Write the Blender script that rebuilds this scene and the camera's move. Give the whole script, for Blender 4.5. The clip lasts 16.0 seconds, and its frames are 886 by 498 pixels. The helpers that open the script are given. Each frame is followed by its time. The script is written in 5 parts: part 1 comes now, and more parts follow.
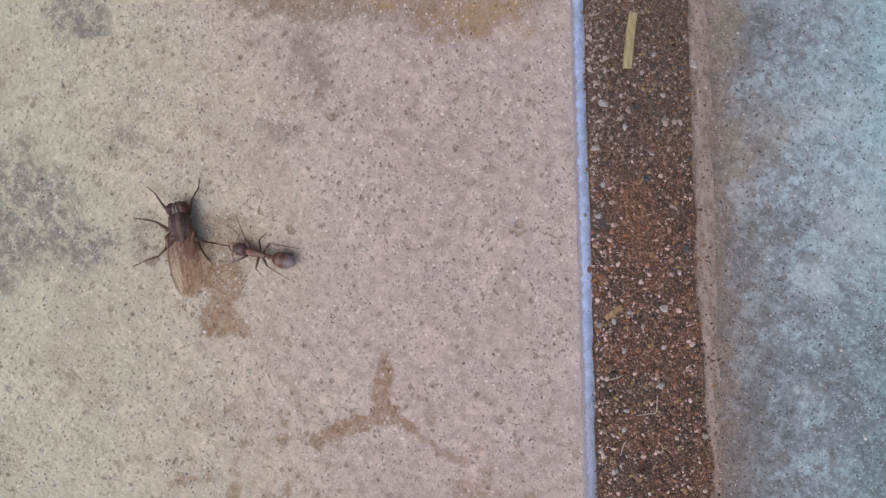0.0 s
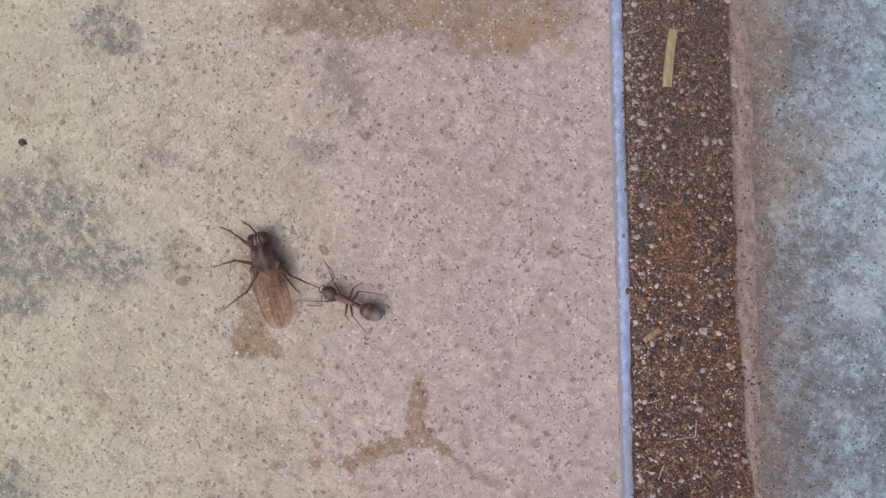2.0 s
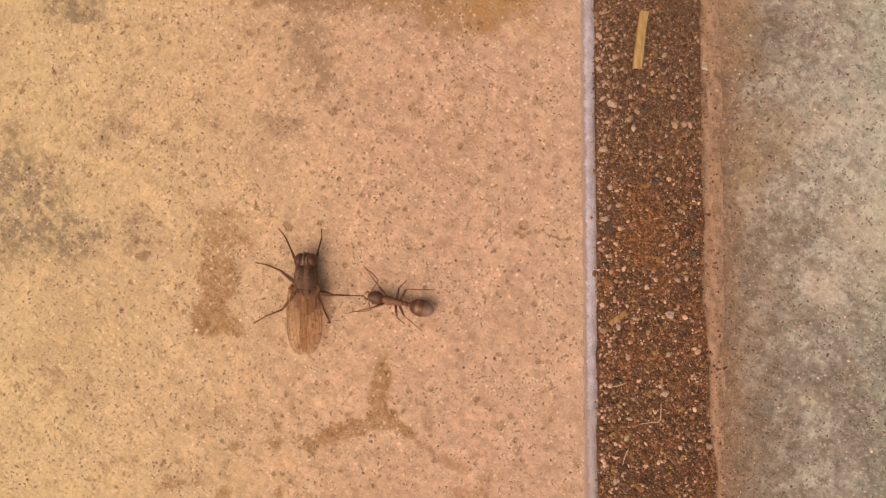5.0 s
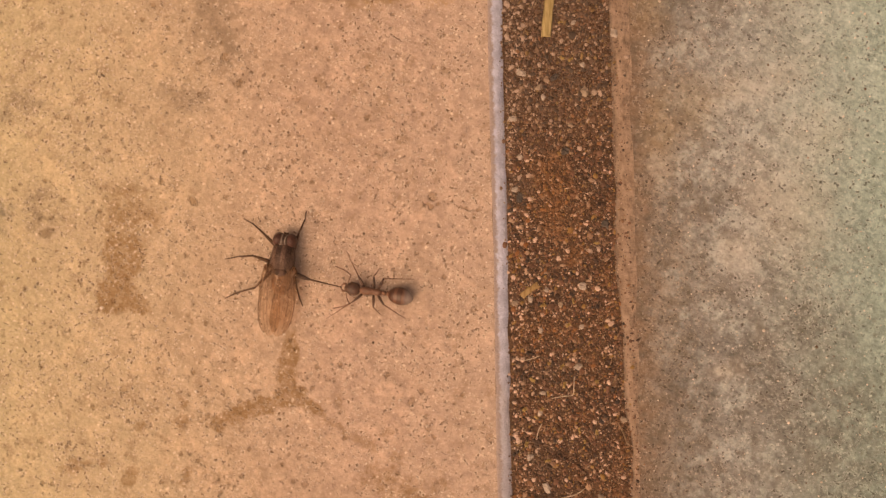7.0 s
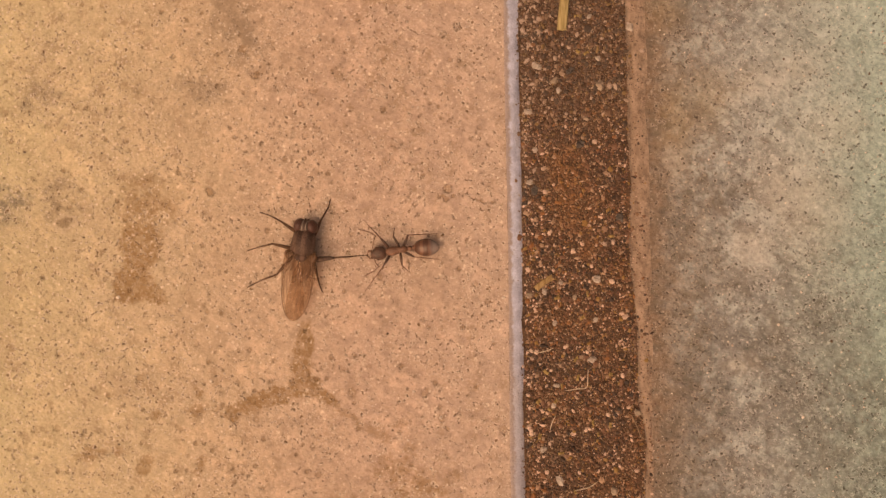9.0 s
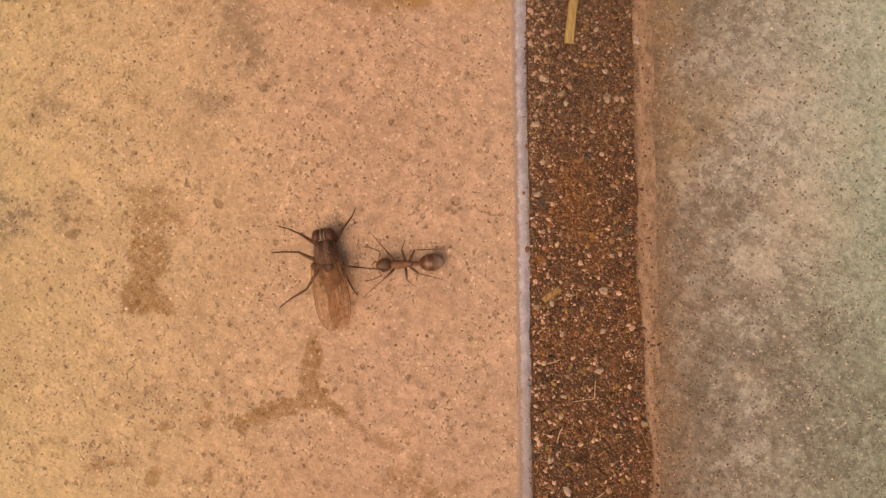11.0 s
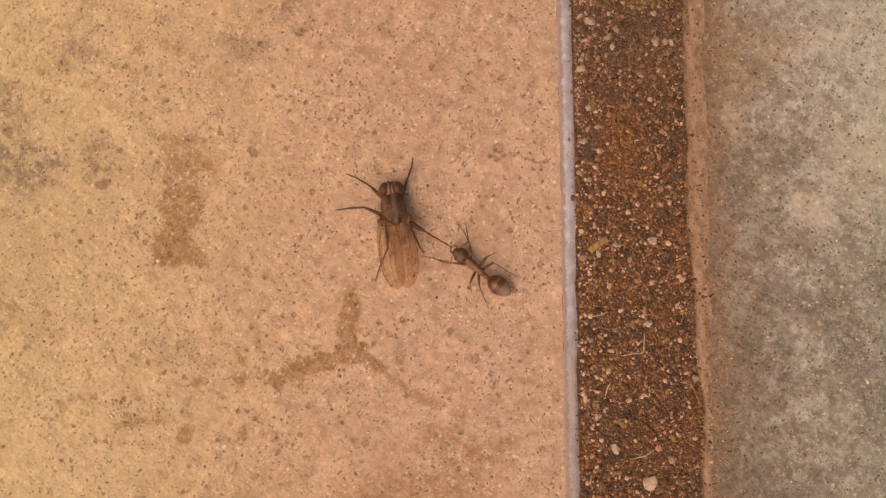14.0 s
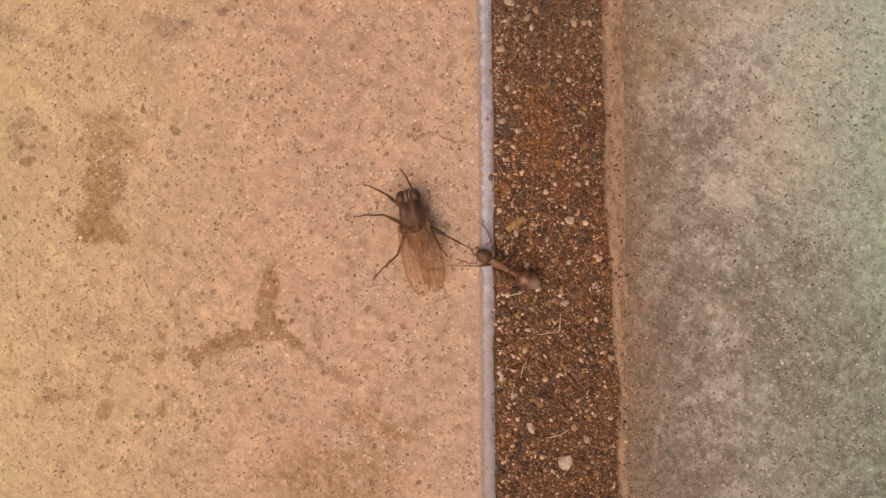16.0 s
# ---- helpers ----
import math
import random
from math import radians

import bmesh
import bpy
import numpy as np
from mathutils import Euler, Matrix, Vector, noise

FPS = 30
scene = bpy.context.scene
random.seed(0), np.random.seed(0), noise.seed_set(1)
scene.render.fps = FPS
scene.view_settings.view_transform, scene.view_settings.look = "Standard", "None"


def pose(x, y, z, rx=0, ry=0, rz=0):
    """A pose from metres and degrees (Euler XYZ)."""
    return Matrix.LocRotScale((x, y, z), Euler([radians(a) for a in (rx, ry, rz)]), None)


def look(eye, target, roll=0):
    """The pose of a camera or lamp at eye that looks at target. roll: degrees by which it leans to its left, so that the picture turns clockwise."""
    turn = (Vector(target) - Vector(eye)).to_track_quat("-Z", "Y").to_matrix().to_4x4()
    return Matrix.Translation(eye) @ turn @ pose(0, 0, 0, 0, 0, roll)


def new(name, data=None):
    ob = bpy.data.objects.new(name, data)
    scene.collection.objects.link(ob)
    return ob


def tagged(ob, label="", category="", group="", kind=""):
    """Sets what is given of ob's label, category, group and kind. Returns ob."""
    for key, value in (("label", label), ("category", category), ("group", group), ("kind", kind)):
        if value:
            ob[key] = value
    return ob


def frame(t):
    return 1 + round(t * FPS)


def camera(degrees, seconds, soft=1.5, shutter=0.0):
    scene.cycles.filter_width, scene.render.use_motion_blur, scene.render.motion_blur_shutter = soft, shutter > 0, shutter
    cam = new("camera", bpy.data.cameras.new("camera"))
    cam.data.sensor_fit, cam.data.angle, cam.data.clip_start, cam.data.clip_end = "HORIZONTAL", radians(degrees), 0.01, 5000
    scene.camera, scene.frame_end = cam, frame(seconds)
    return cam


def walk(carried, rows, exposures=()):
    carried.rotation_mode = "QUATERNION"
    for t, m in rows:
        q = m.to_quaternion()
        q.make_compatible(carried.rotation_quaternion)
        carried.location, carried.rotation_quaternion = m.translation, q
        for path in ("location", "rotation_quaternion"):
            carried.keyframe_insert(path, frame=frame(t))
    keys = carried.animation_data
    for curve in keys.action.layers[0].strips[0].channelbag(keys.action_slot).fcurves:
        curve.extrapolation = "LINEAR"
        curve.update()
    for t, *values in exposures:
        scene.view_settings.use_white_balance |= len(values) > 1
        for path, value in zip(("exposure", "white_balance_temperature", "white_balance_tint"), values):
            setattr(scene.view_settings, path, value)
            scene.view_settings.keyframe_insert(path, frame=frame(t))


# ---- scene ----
MM = 0.001
cam = camera(62, 16.0, soft=1.4)
walk(cam, [
    (0.0, pose(-0.00308, 0.00025, 0.06817, -0.19, 3.03, -1.73)),
    (0.2, pose(-0.00522, 0.00126, 0.06796, -0.24, 3.12, -1.70)),
    (0.3, pose(-0.00569, 0.00129, 0.06785, -0.27, 3.17, -1.69)),
    (0.5, pose(-0.00542, 0.00187, 0.06763, -0.32, 3.26, -1.66)),
    (0.7, pose(-0.00451, 0.00256, 0.06763, -0.37, 3.18, -1.71)),
    (0.8, pose(-0.00517, 0.00262, 0.06762, -0.40, 3.14, -1.73)),
    (1.0, pose(-0.00545, 0.00333, 0.06761, -0.45, 3.05, -1.79)),
    (1.2, pose(-0.00560, 0.00346, 0.06764, -0.50, 3.08, -1.69)),
    (1.3, pose(-0.00600, 0.00395, 0.06766, -0.52, 3.09, -1.64)),
    (1.5, pose(-0.00549, 0.00275, 0.06769, -0.56, 3.11, -1.55)),
    (1.7, pose(-0.00663, 0.00307, 0.06756, -0.54, 3.15, -1.57)),
    (1.8, pose(-0.00674, 0.00295, 0.06749, -0.53, 3.17, -1.59)),
    (2.0, pose(-0.00612, 0.00263, 0.06736, -0.52, 3.21, -1.61)),
    (2.2, pose(-0.00729, 0.00229, 0.06774, -0.52, 3.28, -1.57)),
    (2.3, pose(-0.00752, 0.00194, 0.06793, -0.52, 3.32, -1.54)),
    (2.5, pose(-0.00743, 0.00186, 0.06831, -0.52, 3.39, -1.50)),
    (2.7, pose(-0.00772, 0.00194, 0.06823, -0.47, 3.35, -1.57)),
    (2.8, pose(-0.00732, 0.00207, 0.06819, -0.45, 3.33, -1.61)),
    (3.0, pose(-0.00679, 0.00287, 0.06812, -0.41, 3.28, -1.68)),
    (3.2, pose(-0.00685, 0.00216, 0.06810, -0.53, 3.34, -1.65)),
    (5.3, pose(-0.00340, -0.00023, 0.06626, 0.26, 1.81, -0.49)),
    (5.5, pose(-0.00200, -0.00073, 0.06639, 0.42, 1.88, -0.81)),
    (5.7, pose(-0.00204, -0.00150, 0.06560, 0.36, 1.75, -0.86)),
    (5.8, pose(-0.00152, -0.00165, 0.06521, 0.32, 1.68, -0.88)),
    (6.0, pose(0.00134, -0.00126, 0.06442, 0.26, 1.54, -0.93)),
    (6.2, pose(0.00262, -0.00129, 0.06456, 0.27, 1.66, -1.07)),
    (6.3, pose(0.00398, -0.00237, 0.06462, 0.27, 1.72, -1.13)),
    (6.5, pose(0.00465, -0.00221, 0.06476, 0.28, 1.83, -1.27)),
    (6.7, pose(0.00417, -0.00162, 0.06481, 0.39, 1.83, -1.25)),
    (6.8, pose(0.00383, -0.00275, 0.06484, 0.45, 1.83, -1.24)),
    (7.0, pose(0.00330, -0.00308, 0.06489, 0.57, 1.83, -1.22)),
    (7.2, pose(0.00200, -0.00416, 0.06494, 0.56, 2.05, -1.03)),
    (7.3, pose(0.00034, -0.00446, 0.06496, 0.56, 2.17, -0.93)),
    (7.5, pose(-0.00071, -0.00518, 0.06500, 0.55, 2.39, -0.74)),
    (7.7, pose(-0.00015, -0.00500, 0.06538, 0.58, 2.51, -0.84)),
    (7.8, pose(-0.00048, -0.00541, 0.06557, 0.59, 2.58, -0.89)),
    (8.0, pose(-0.00206, -0.00492, 0.06596, 0.62, 2.70, -0.98)),
    (8.2, pose(-0.00238, -0.00457, 0.06631, 0.67, 2.73, -0.94)),
    (8.3, pose(-0.00312, -0.00449, 0.06648, 0.70, 2.75, -0.91)),
    (8.5, pose(-0.00310, -0.00361, 0.06683, 0.75, 2.78, -0.86)),
    (8.7, pose(-0.00203, -0.00354, 0.06615, 0.83, 2.60, -0.84)),
    (8.8, pose(-0.00165, -0.00334, 0.06581, 0.87, 2.51, -0.84)),
    (9.0, pose(0.00255, -0.00420, 0.06513, 0.95, 2.32, -0.82)),
    (9.2, pose(0.00049, -0.00396, 0.06585, 1.10, 2.39, -0.85)),
    (11.3, pose(0.00206, -0.00315, 0.06530, 0.95, 1.96, -0.78)),
    (11.5, pose(0.00408, -0.00360, 0.06517, 1.29, 2.01, -1.03)),
    (11.7, pose(0.00422, -0.00298, 0.06523, 1.64, 2.04, -1.08)),
    (11.8, pose(0.00416, -0.00169, 0.06526, 1.82, 2.05, -1.11)),
    (12.0, pose(0.00342, -0.00221, 0.06532, 2.17, 2.07, -1.16)),
    (12.2, pose(0.00423, -0.00232, 0.06510, 2.22, 2.10, -1.05)),
    (12.3, pose(0.00481, -0.00074, 0.06498, 2.24, 2.12, -1.00)),
    (12.5, pose(0.00212, -0.00240, 0.06476, 2.29, 2.15, -0.90)),
    (12.7, pose(0.00319, -0.00105, 0.06445, 2.23, 2.25, -0.72)),
    (12.8, pose(0.00260, -0.00169, 0.06429, 2.20, 2.30, -0.63)),
    (13.0, pose(0.00224, -0.00319, 0.06397, 2.14, 2.39, -0.45)),
    (13.2, pose(0.00229, -0.00458, 0.06364, 2.03, 2.38, -0.40)),
    (13.3, pose(0.00183, -0.00377, 0.06347, 1.97, 2.37, -0.38)),
    (13.5, pose(0.00164, -0.00434, 0.06313, 1.86, 2.35, -0.33)),
    (13.7, pose(0.00166, -0.00509, 0.06318, 1.61, 2.37, -0.54)),
    (13.8, pose(0.00171, -0.00552, 0.06320, 1.48, 2.38, -0.65)),
    (14.0, pose(-0.00186, -0.00776, 0.06325, 1.23, 2.40, -0.87)),
    (14.2, pose(0.00027, -0.00755, 0.06299, 1.38, 2.34, -0.82)),
    (14.3, pose(0.00354, -0.00761, 0.06286, 1.45, 2.31, -0.80)),
    (14.5, pose(0.00423, -0.00757, 0.06260, 1.60, 2.25, -0.76)),
    (14.7, pose(0.00604, -0.00730, 0.06244, 1.89, 2.24, -0.81)),
    (14.8, pose(0.00743, -0.00677, 0.06237, 2.04, 2.24, -0.84)),
    (15.0, pose(0.00485, -0.00627, 0.06222, 2.33, 2.24, -0.89)),
    (15.2, pose(0.00586, -0.00777, 0.06236, 2.23, 2.41, -0.80)),
    (15.3, pose(0.00686, -0.00803, 0.06243, 2.17, 2.49, -0.76)),
    (15.5, pose(0.00309, -0.00925, 0.06257, 2.07, 2.65, -0.67)),
    (15.7, pose(0.00262, -0.00984, 0.06280, 1.91, 2.75, -0.58)),
    (15.8, pose(0.00435, -0.01095, 0.06291, 1.83, 2.80, -0.53)),
    (16.0, pose(0.00573, -0.01018, 0.06313, 1.68, 2.90, -0.44)),
], exposures=[
    (0, -0.56, 5200, 7), (1.9, -0.54, 5260, 8), (2.5, -0.41, 5630, 10), (3, -0.32, 5900, 13), (3.2, -0.32, 6030, 14), (5.3, -0.47, 11300, 27), (6, -0.53, 11830, 28), (8, -0.59, 12500, 28), (12.5, -0.63, 12350, 28), (14.5, -0.60, 10850, 27), (16, -0.56, 9800, 24)
])

# ---- light: open shade under a bright veiled sky ----
world = bpy.data.worlds.new("sky")
scene.world = world
world.use_nodes = True
sky = world.node_tree.nodes.new("ShaderNodeTexSky")
sky.sky_type, sky.sun_disc = "NISHITA", False
sky.sun_elevation, sky.sun_rotation = radians(62), radians(-136)
sky.air_density, sky.dust_density, sky.ozone_density = 0.6, 9.0, 0.3
backdrop = world.node_tree.nodes["Background"]
backdrop.inputs["Strength"].default_value = 0.144
world.node_tree.links.new(sky.outputs[0], backdrop.inputs["Color"])
sun = new("sun", bpy.data.lights.new("sun", "SUN"))
sun.data.energy, sun.data.angle, sun.data.color = 0.74, radians(64), (0.88, 0.97, 1.05)
sun.matrix_world = look((-0.33, -0.34, 0.88), (0, 0, 0))


# ---- materials ----
class Shade:
    """A small wrapper round a material's nodes; textures are in millimetres of the object's own space."""

    def __init__(self, name, unit=1000.0):
        self.mat = bpy.data.materials.new(name)
        self.mat.use_nodes = True
        self.tree = self.mat.node_tree
        self.bsdf = self.tree.nodes["Principled BSDF"]
        self.out = self.tree.nodes["Material Output"]
        self.p = self.vec("SCALE", self.node("ShaderNodeTexCoord").outputs["Object"], scale=unit)

    def tilt(self, vector):
        """Turned off all axes, so that no texture runs along the slabs' edges."""
        n = self.node("ShaderNodeVectorRotate")
        n.rotation_type = "EULER_XYZ"
        self.put(n.inputs["Vector"], vector)
        n.inputs["Rotation"].default_value = (0.0, 0.0, 0.62)
        return n.outputs[0]

    def node(self, kind, **props):
        n = self.tree.nodes.new(kind)
        for key, value in props.items():
            if key == "operation":
                n.operation = value
            elif key == "feature":
                n.feature = value
            elif key == "data_type":
                n.data_type = value
            elif key == "vector_type":
                n.vector_type = value
            elif key == "blend_type":
                n.blend_type = value
            elif key == "mode":
                n.mode = value
        return n

    def put(self, socket, value):
        if isinstance(value, bpy.types.NodeSocket):
            self.tree.links.new(value, socket)
        elif isinstance(value, (tuple, list)) and len(value) == 3 and socket.type == "RGBA":
            socket.default_value = (*value, 1)
        else:
            socket.default_value = value

    def vec(self, operation, a, b=None, scale=None):
        n = self.node("ShaderNodeVectorMath", operation=operation)
        self.put(n.inputs[0], a)
        if b is not None:
            self.put(n.inputs[1], b)
        if scale is not None:
            self.put(n.inputs["Scale"], scale)
        return n.outputs["Value"] if operation in ("LENGTH", "DISTANCE", "DOT_PRODUCT") else n.outputs["Vector"]

    def math(self, operation, a, b=0.0, c=None):
        n = self.node("ShaderNodeMath", operation=operation)
        self.put(n.inputs[0], a)
        self.put(n.inputs[1], b)
        if c is not None:
            self.put(n.inputs[2], c)
        return n.outputs[0]

    def noise(self, scale, detail=3.0, rough=0.55, at=None, color=False):
        n = self.node("ShaderNodeTexNoise")
        self.put(n.inputs["Vector"], self.tilt(at or self.p))
        self.put(n.inputs["Scale"], scale)
        self.put(n.inputs["Detail"], detail)
        self.put(n.inputs["Roughness"], rough)
        n.inputs["Lacunarity"].default_value = 2.13
        n.inputs["Distortion"].default_value = 0.12
        return n.outputs["Color" if color else "Fac"]

    def voronoi(self, scale, at=None, jitter=1.0):
        n = self.node("ShaderNodeTexVoronoi", feature="F1")
        self.put(n.inputs["Vector"], self.tilt(at or self.p))
        self.put(n.inputs["Scale"], scale)
        self.put(n.inputs["Randomness"], jitter)
        return n.outputs["Distance"], n.outputs["Color"]

    def ramp(self, value, low, high, smooth=True):
        n = self.node("ShaderNodeMapRange")
        n.interpolation_type = "SMOOTHSTEP" if smooth else "LINEAR"
        self.put(n.inputs["Value"], value)
        self.put(n.inputs["From Min"], low)
        self.put(n.inputs["From Max"], high)
        return n.outputs["Result"]

    def mix(self, factor, a, b, blend="MIX"):
        n = self.node("ShaderNodeMix", data_type="RGBA", blend_type=blend)
        self.put(n.inputs[0], factor)
        self.put(n.inputs[6], a)
        self.put(n.inputs[7], b)
        return n.outputs[2]

    def split(self, vector):
        n = self.node("ShaderNodeSeparateXYZ")
        self.put(n.inputs[0], vector)
        return n.outputs

    def blob(self, at, x, y, rx, ry, turn=0.0):
        """How far outside an ellipse a point lies: below 1 inside."""
        n = self.node("ShaderNodeMapping")
        n.vector_type = "TEXTURE"
        self.put(n.inputs["Vector"], at)
        self.put(n.inputs["Location"], (x, y, 0))
        self.put(n.inputs["Rotation"], (0, 0, radians(turn)))
        self.put(n.inputs["Scale"], (rx, ry, 1000))
        return self.vec("LENGTH", n.outputs[0])

    def stain(self, at, blobs, low=1.1, high=0.75):
        """A mask from a few ellipses run together, 1 inside."""
        d = None
        for row in blobs:
            b = self.blob(at, *row)
            d = b if d is None else self.math("SMOOTH_MIN", d, b, 0.25)
        return self.ramp(d, low, high)

    def bump(self, height, distance, strength=1.0, after=None):
        n = self.node("ShaderNodeBump")
        self.put(n.inputs["Height"], height)
        self.put(n.inputs["Distance"], distance)
        self.put(n.inputs["Strength"], strength)
        if after is not None:
            self.put(n.inputs["Normal"], after)
        return n.outputs[0]

    def finish(self, color, rough=0.6, normal=None, metal=0.0, spec=0.5, coat=0.0):
        self.put(self.bsdf.inputs["Base Color"], color)
        self.put(self.bsdf.inputs["Roughness"], rough)
        self.put(self.bsdf.inputs["Metallic"], metal)
        self.put(self.bsdf.inputs["Specular IOR Level"], spec)
        self.put(self.bsdf.inputs["Coat Weight"], coat)
        self.put(self.bsdf.inputs["Coat Roughness"], 0.12)
        if normal is not None:
            self.put(self.bsdf.inputs["Normal"], normal)
        return self.mat


def speckle(s, at, scale, low, high, share):
    """Small dots of one kind, in a share of the cells of a random grid."""
    d, tint = s.voronoi(scale, at)
    pick = s.split(tint)
    size = s.math("MULTIPLY", s.math("SUBTRACT", pick[0], 1.0 - share), 1.0 / share)
    size = s.math("MAXIMUM", size, 0.0)
    edge = s.math("MULTIPLY", size, high)
    return s.math("MULTIPLY", s.ramp(d, edge, s.math("MULTIPLY", edge, low)), s.math("GREATER_THAN", pick[0], 1.0 - share))


def ringed(s, at, scale, high, share):
    """Round pits in a share of the cells of a random grid, and a highlight painted round each as a pale lip."""
    d, tint = s.voronoi(scale, at)
    pick = s.split(tint)
    on = s.math("GREATER_THAN", pick[0], 1.0 - share)
    edge = s.math("MULTIPLY", s.math("MAXIMUM", s.math("MULTIPLY", s.math("SUBTRACT", pick[0], 1.0 - share), 1.0 / share), 0.25), high)
    pit = s.math("MULTIPLY", s.ramp(d, edge, s.math("MULTIPLY", edge, 0.68)), on)
    lip = s.math("MULTIPLY", s.ramp(d, s.math("MULTIPLY", edge, 1.9), s.math("MULTIPLY", edge, 1.3)), on)
    return pit, s.math("MULTIPLY", lip, s.math("SUBTRACT", 1.0, pit))


def pitted(s, body, grit, crowd):
    """What both slabs share: the mottled colour, masks of fine dark pits, wider shallow pits and pale grit with painted
    glints, and the grain.
    """
    grain = s.noise(1.5, 7.0, 0.76)
    color = s.mix(s.ramp(grain, 0.36, 0.64), body, grit)
    # soft lumps half a millimetre to two millimetres wide
    lumps = s.ramp(s.noise(0.95, 4.0, 0.62, s.vec("ADD", s.p, (23.0, 61.0, 0.0))), 0.36, 0.64)
    color = s.mix(1.0, color, s.mix(lumps, (0.86, 0.85, 0.83), (1.14, 1.15, 1.14)), "MULTIPLY")
    shake = s.vec("SUBTRACT", s.noise(3.6, 5.0, 0.8, color=True), (0.5, 0.5, 0.5))
    at = s.vec("ADD", s.p, s.vec("SCALE", shake, scale=0.66))
    gate = s.ramp(s.noise(0.26, 5.0, 0.7), 0.44, 0.60)
    fine, lip = ringed(s, at, 2.9, 0.44, 0.40)
    gate = s.math("MULTIPLY_ADD", gate, 1.0 - crowd, crowd)
    fine, lip = s.math("MULTIPLY", fine, gate), s.math("MULTIPLY", lip, gate)
    mid = speckle(s, s.vec("ADD", at, (3.7, 9.1, 0.0)), 1.25, 0.45, 0.40, 0.40)
    wide = speckle(s, s.vec("ADD", at, (1.3, 5.9, 0.0)), 0.55, 0.45, 0.30, 0.34)
    fade = s.ramp(s.noise(0.9, 3.0), 0.34, 0.60)
    shallow = s.math("MAXIMUM", mid, s.math("MULTIPLY", wide, 0.7))
    shallow = s.math("MULTIPLY", shallow, s.math("MULTIPLY_ADD", fade, 0.6, 0.4))
    # ragged worm-shaped pits in patches, each with a highlight painted as a pale rim
    ragged = s.noise(2.9, 3.0, 0.62, s.vec("ADD", s.p, (11.0, 29.0, 0.0)))
    patch = s.ramp(s.noise(0.2, 4.0, 0.65, s.vec("ADD", s.p, (91.0, 7.0, 0.0))), 0.40, 0.56)
    hole = s.math("MULTIPLY", s.ramp(ragged, 0.615, 0.66), patch)
    rim = s.math("MULTIPLY", s.math("MULTIPLY", s.ramp(ragged, 0.545, 0.585), s.ramp(ragged, 0.62, 0.59)), patch)
    pits = s.math("MINIMUM", s.math("MAXIMUM", fine, s.math("MULTIPLY", hole, 0.85)), 1.0)
    # pale grit, together with glints by the pits painted as pale specks
    pale = s.math("MAXIMUM", speckle(s, s.vec("ADD", at, (7.3, 3.1, 0.0)), 1.9, 0.5, 0.30, 0.36), s.math("MULTIPLY", speckle(s, s.vec("ADD", at, (0.13, -0.11, 0.0)), 2.3, 0.5, 0.40, 0.40), 0.9))
    pale = s.math("MAXIMUM", pale, s.math("MAXIMUM", s.math("MULTIPLY", rim, 0.6), s.math("MULTIPLY", lip, 0.8)))
    pale = s.math("MULTIPLY", pale, s.math("SUBTRACT", 1.0, pits))
    return color, pits, shallow, pale, grain


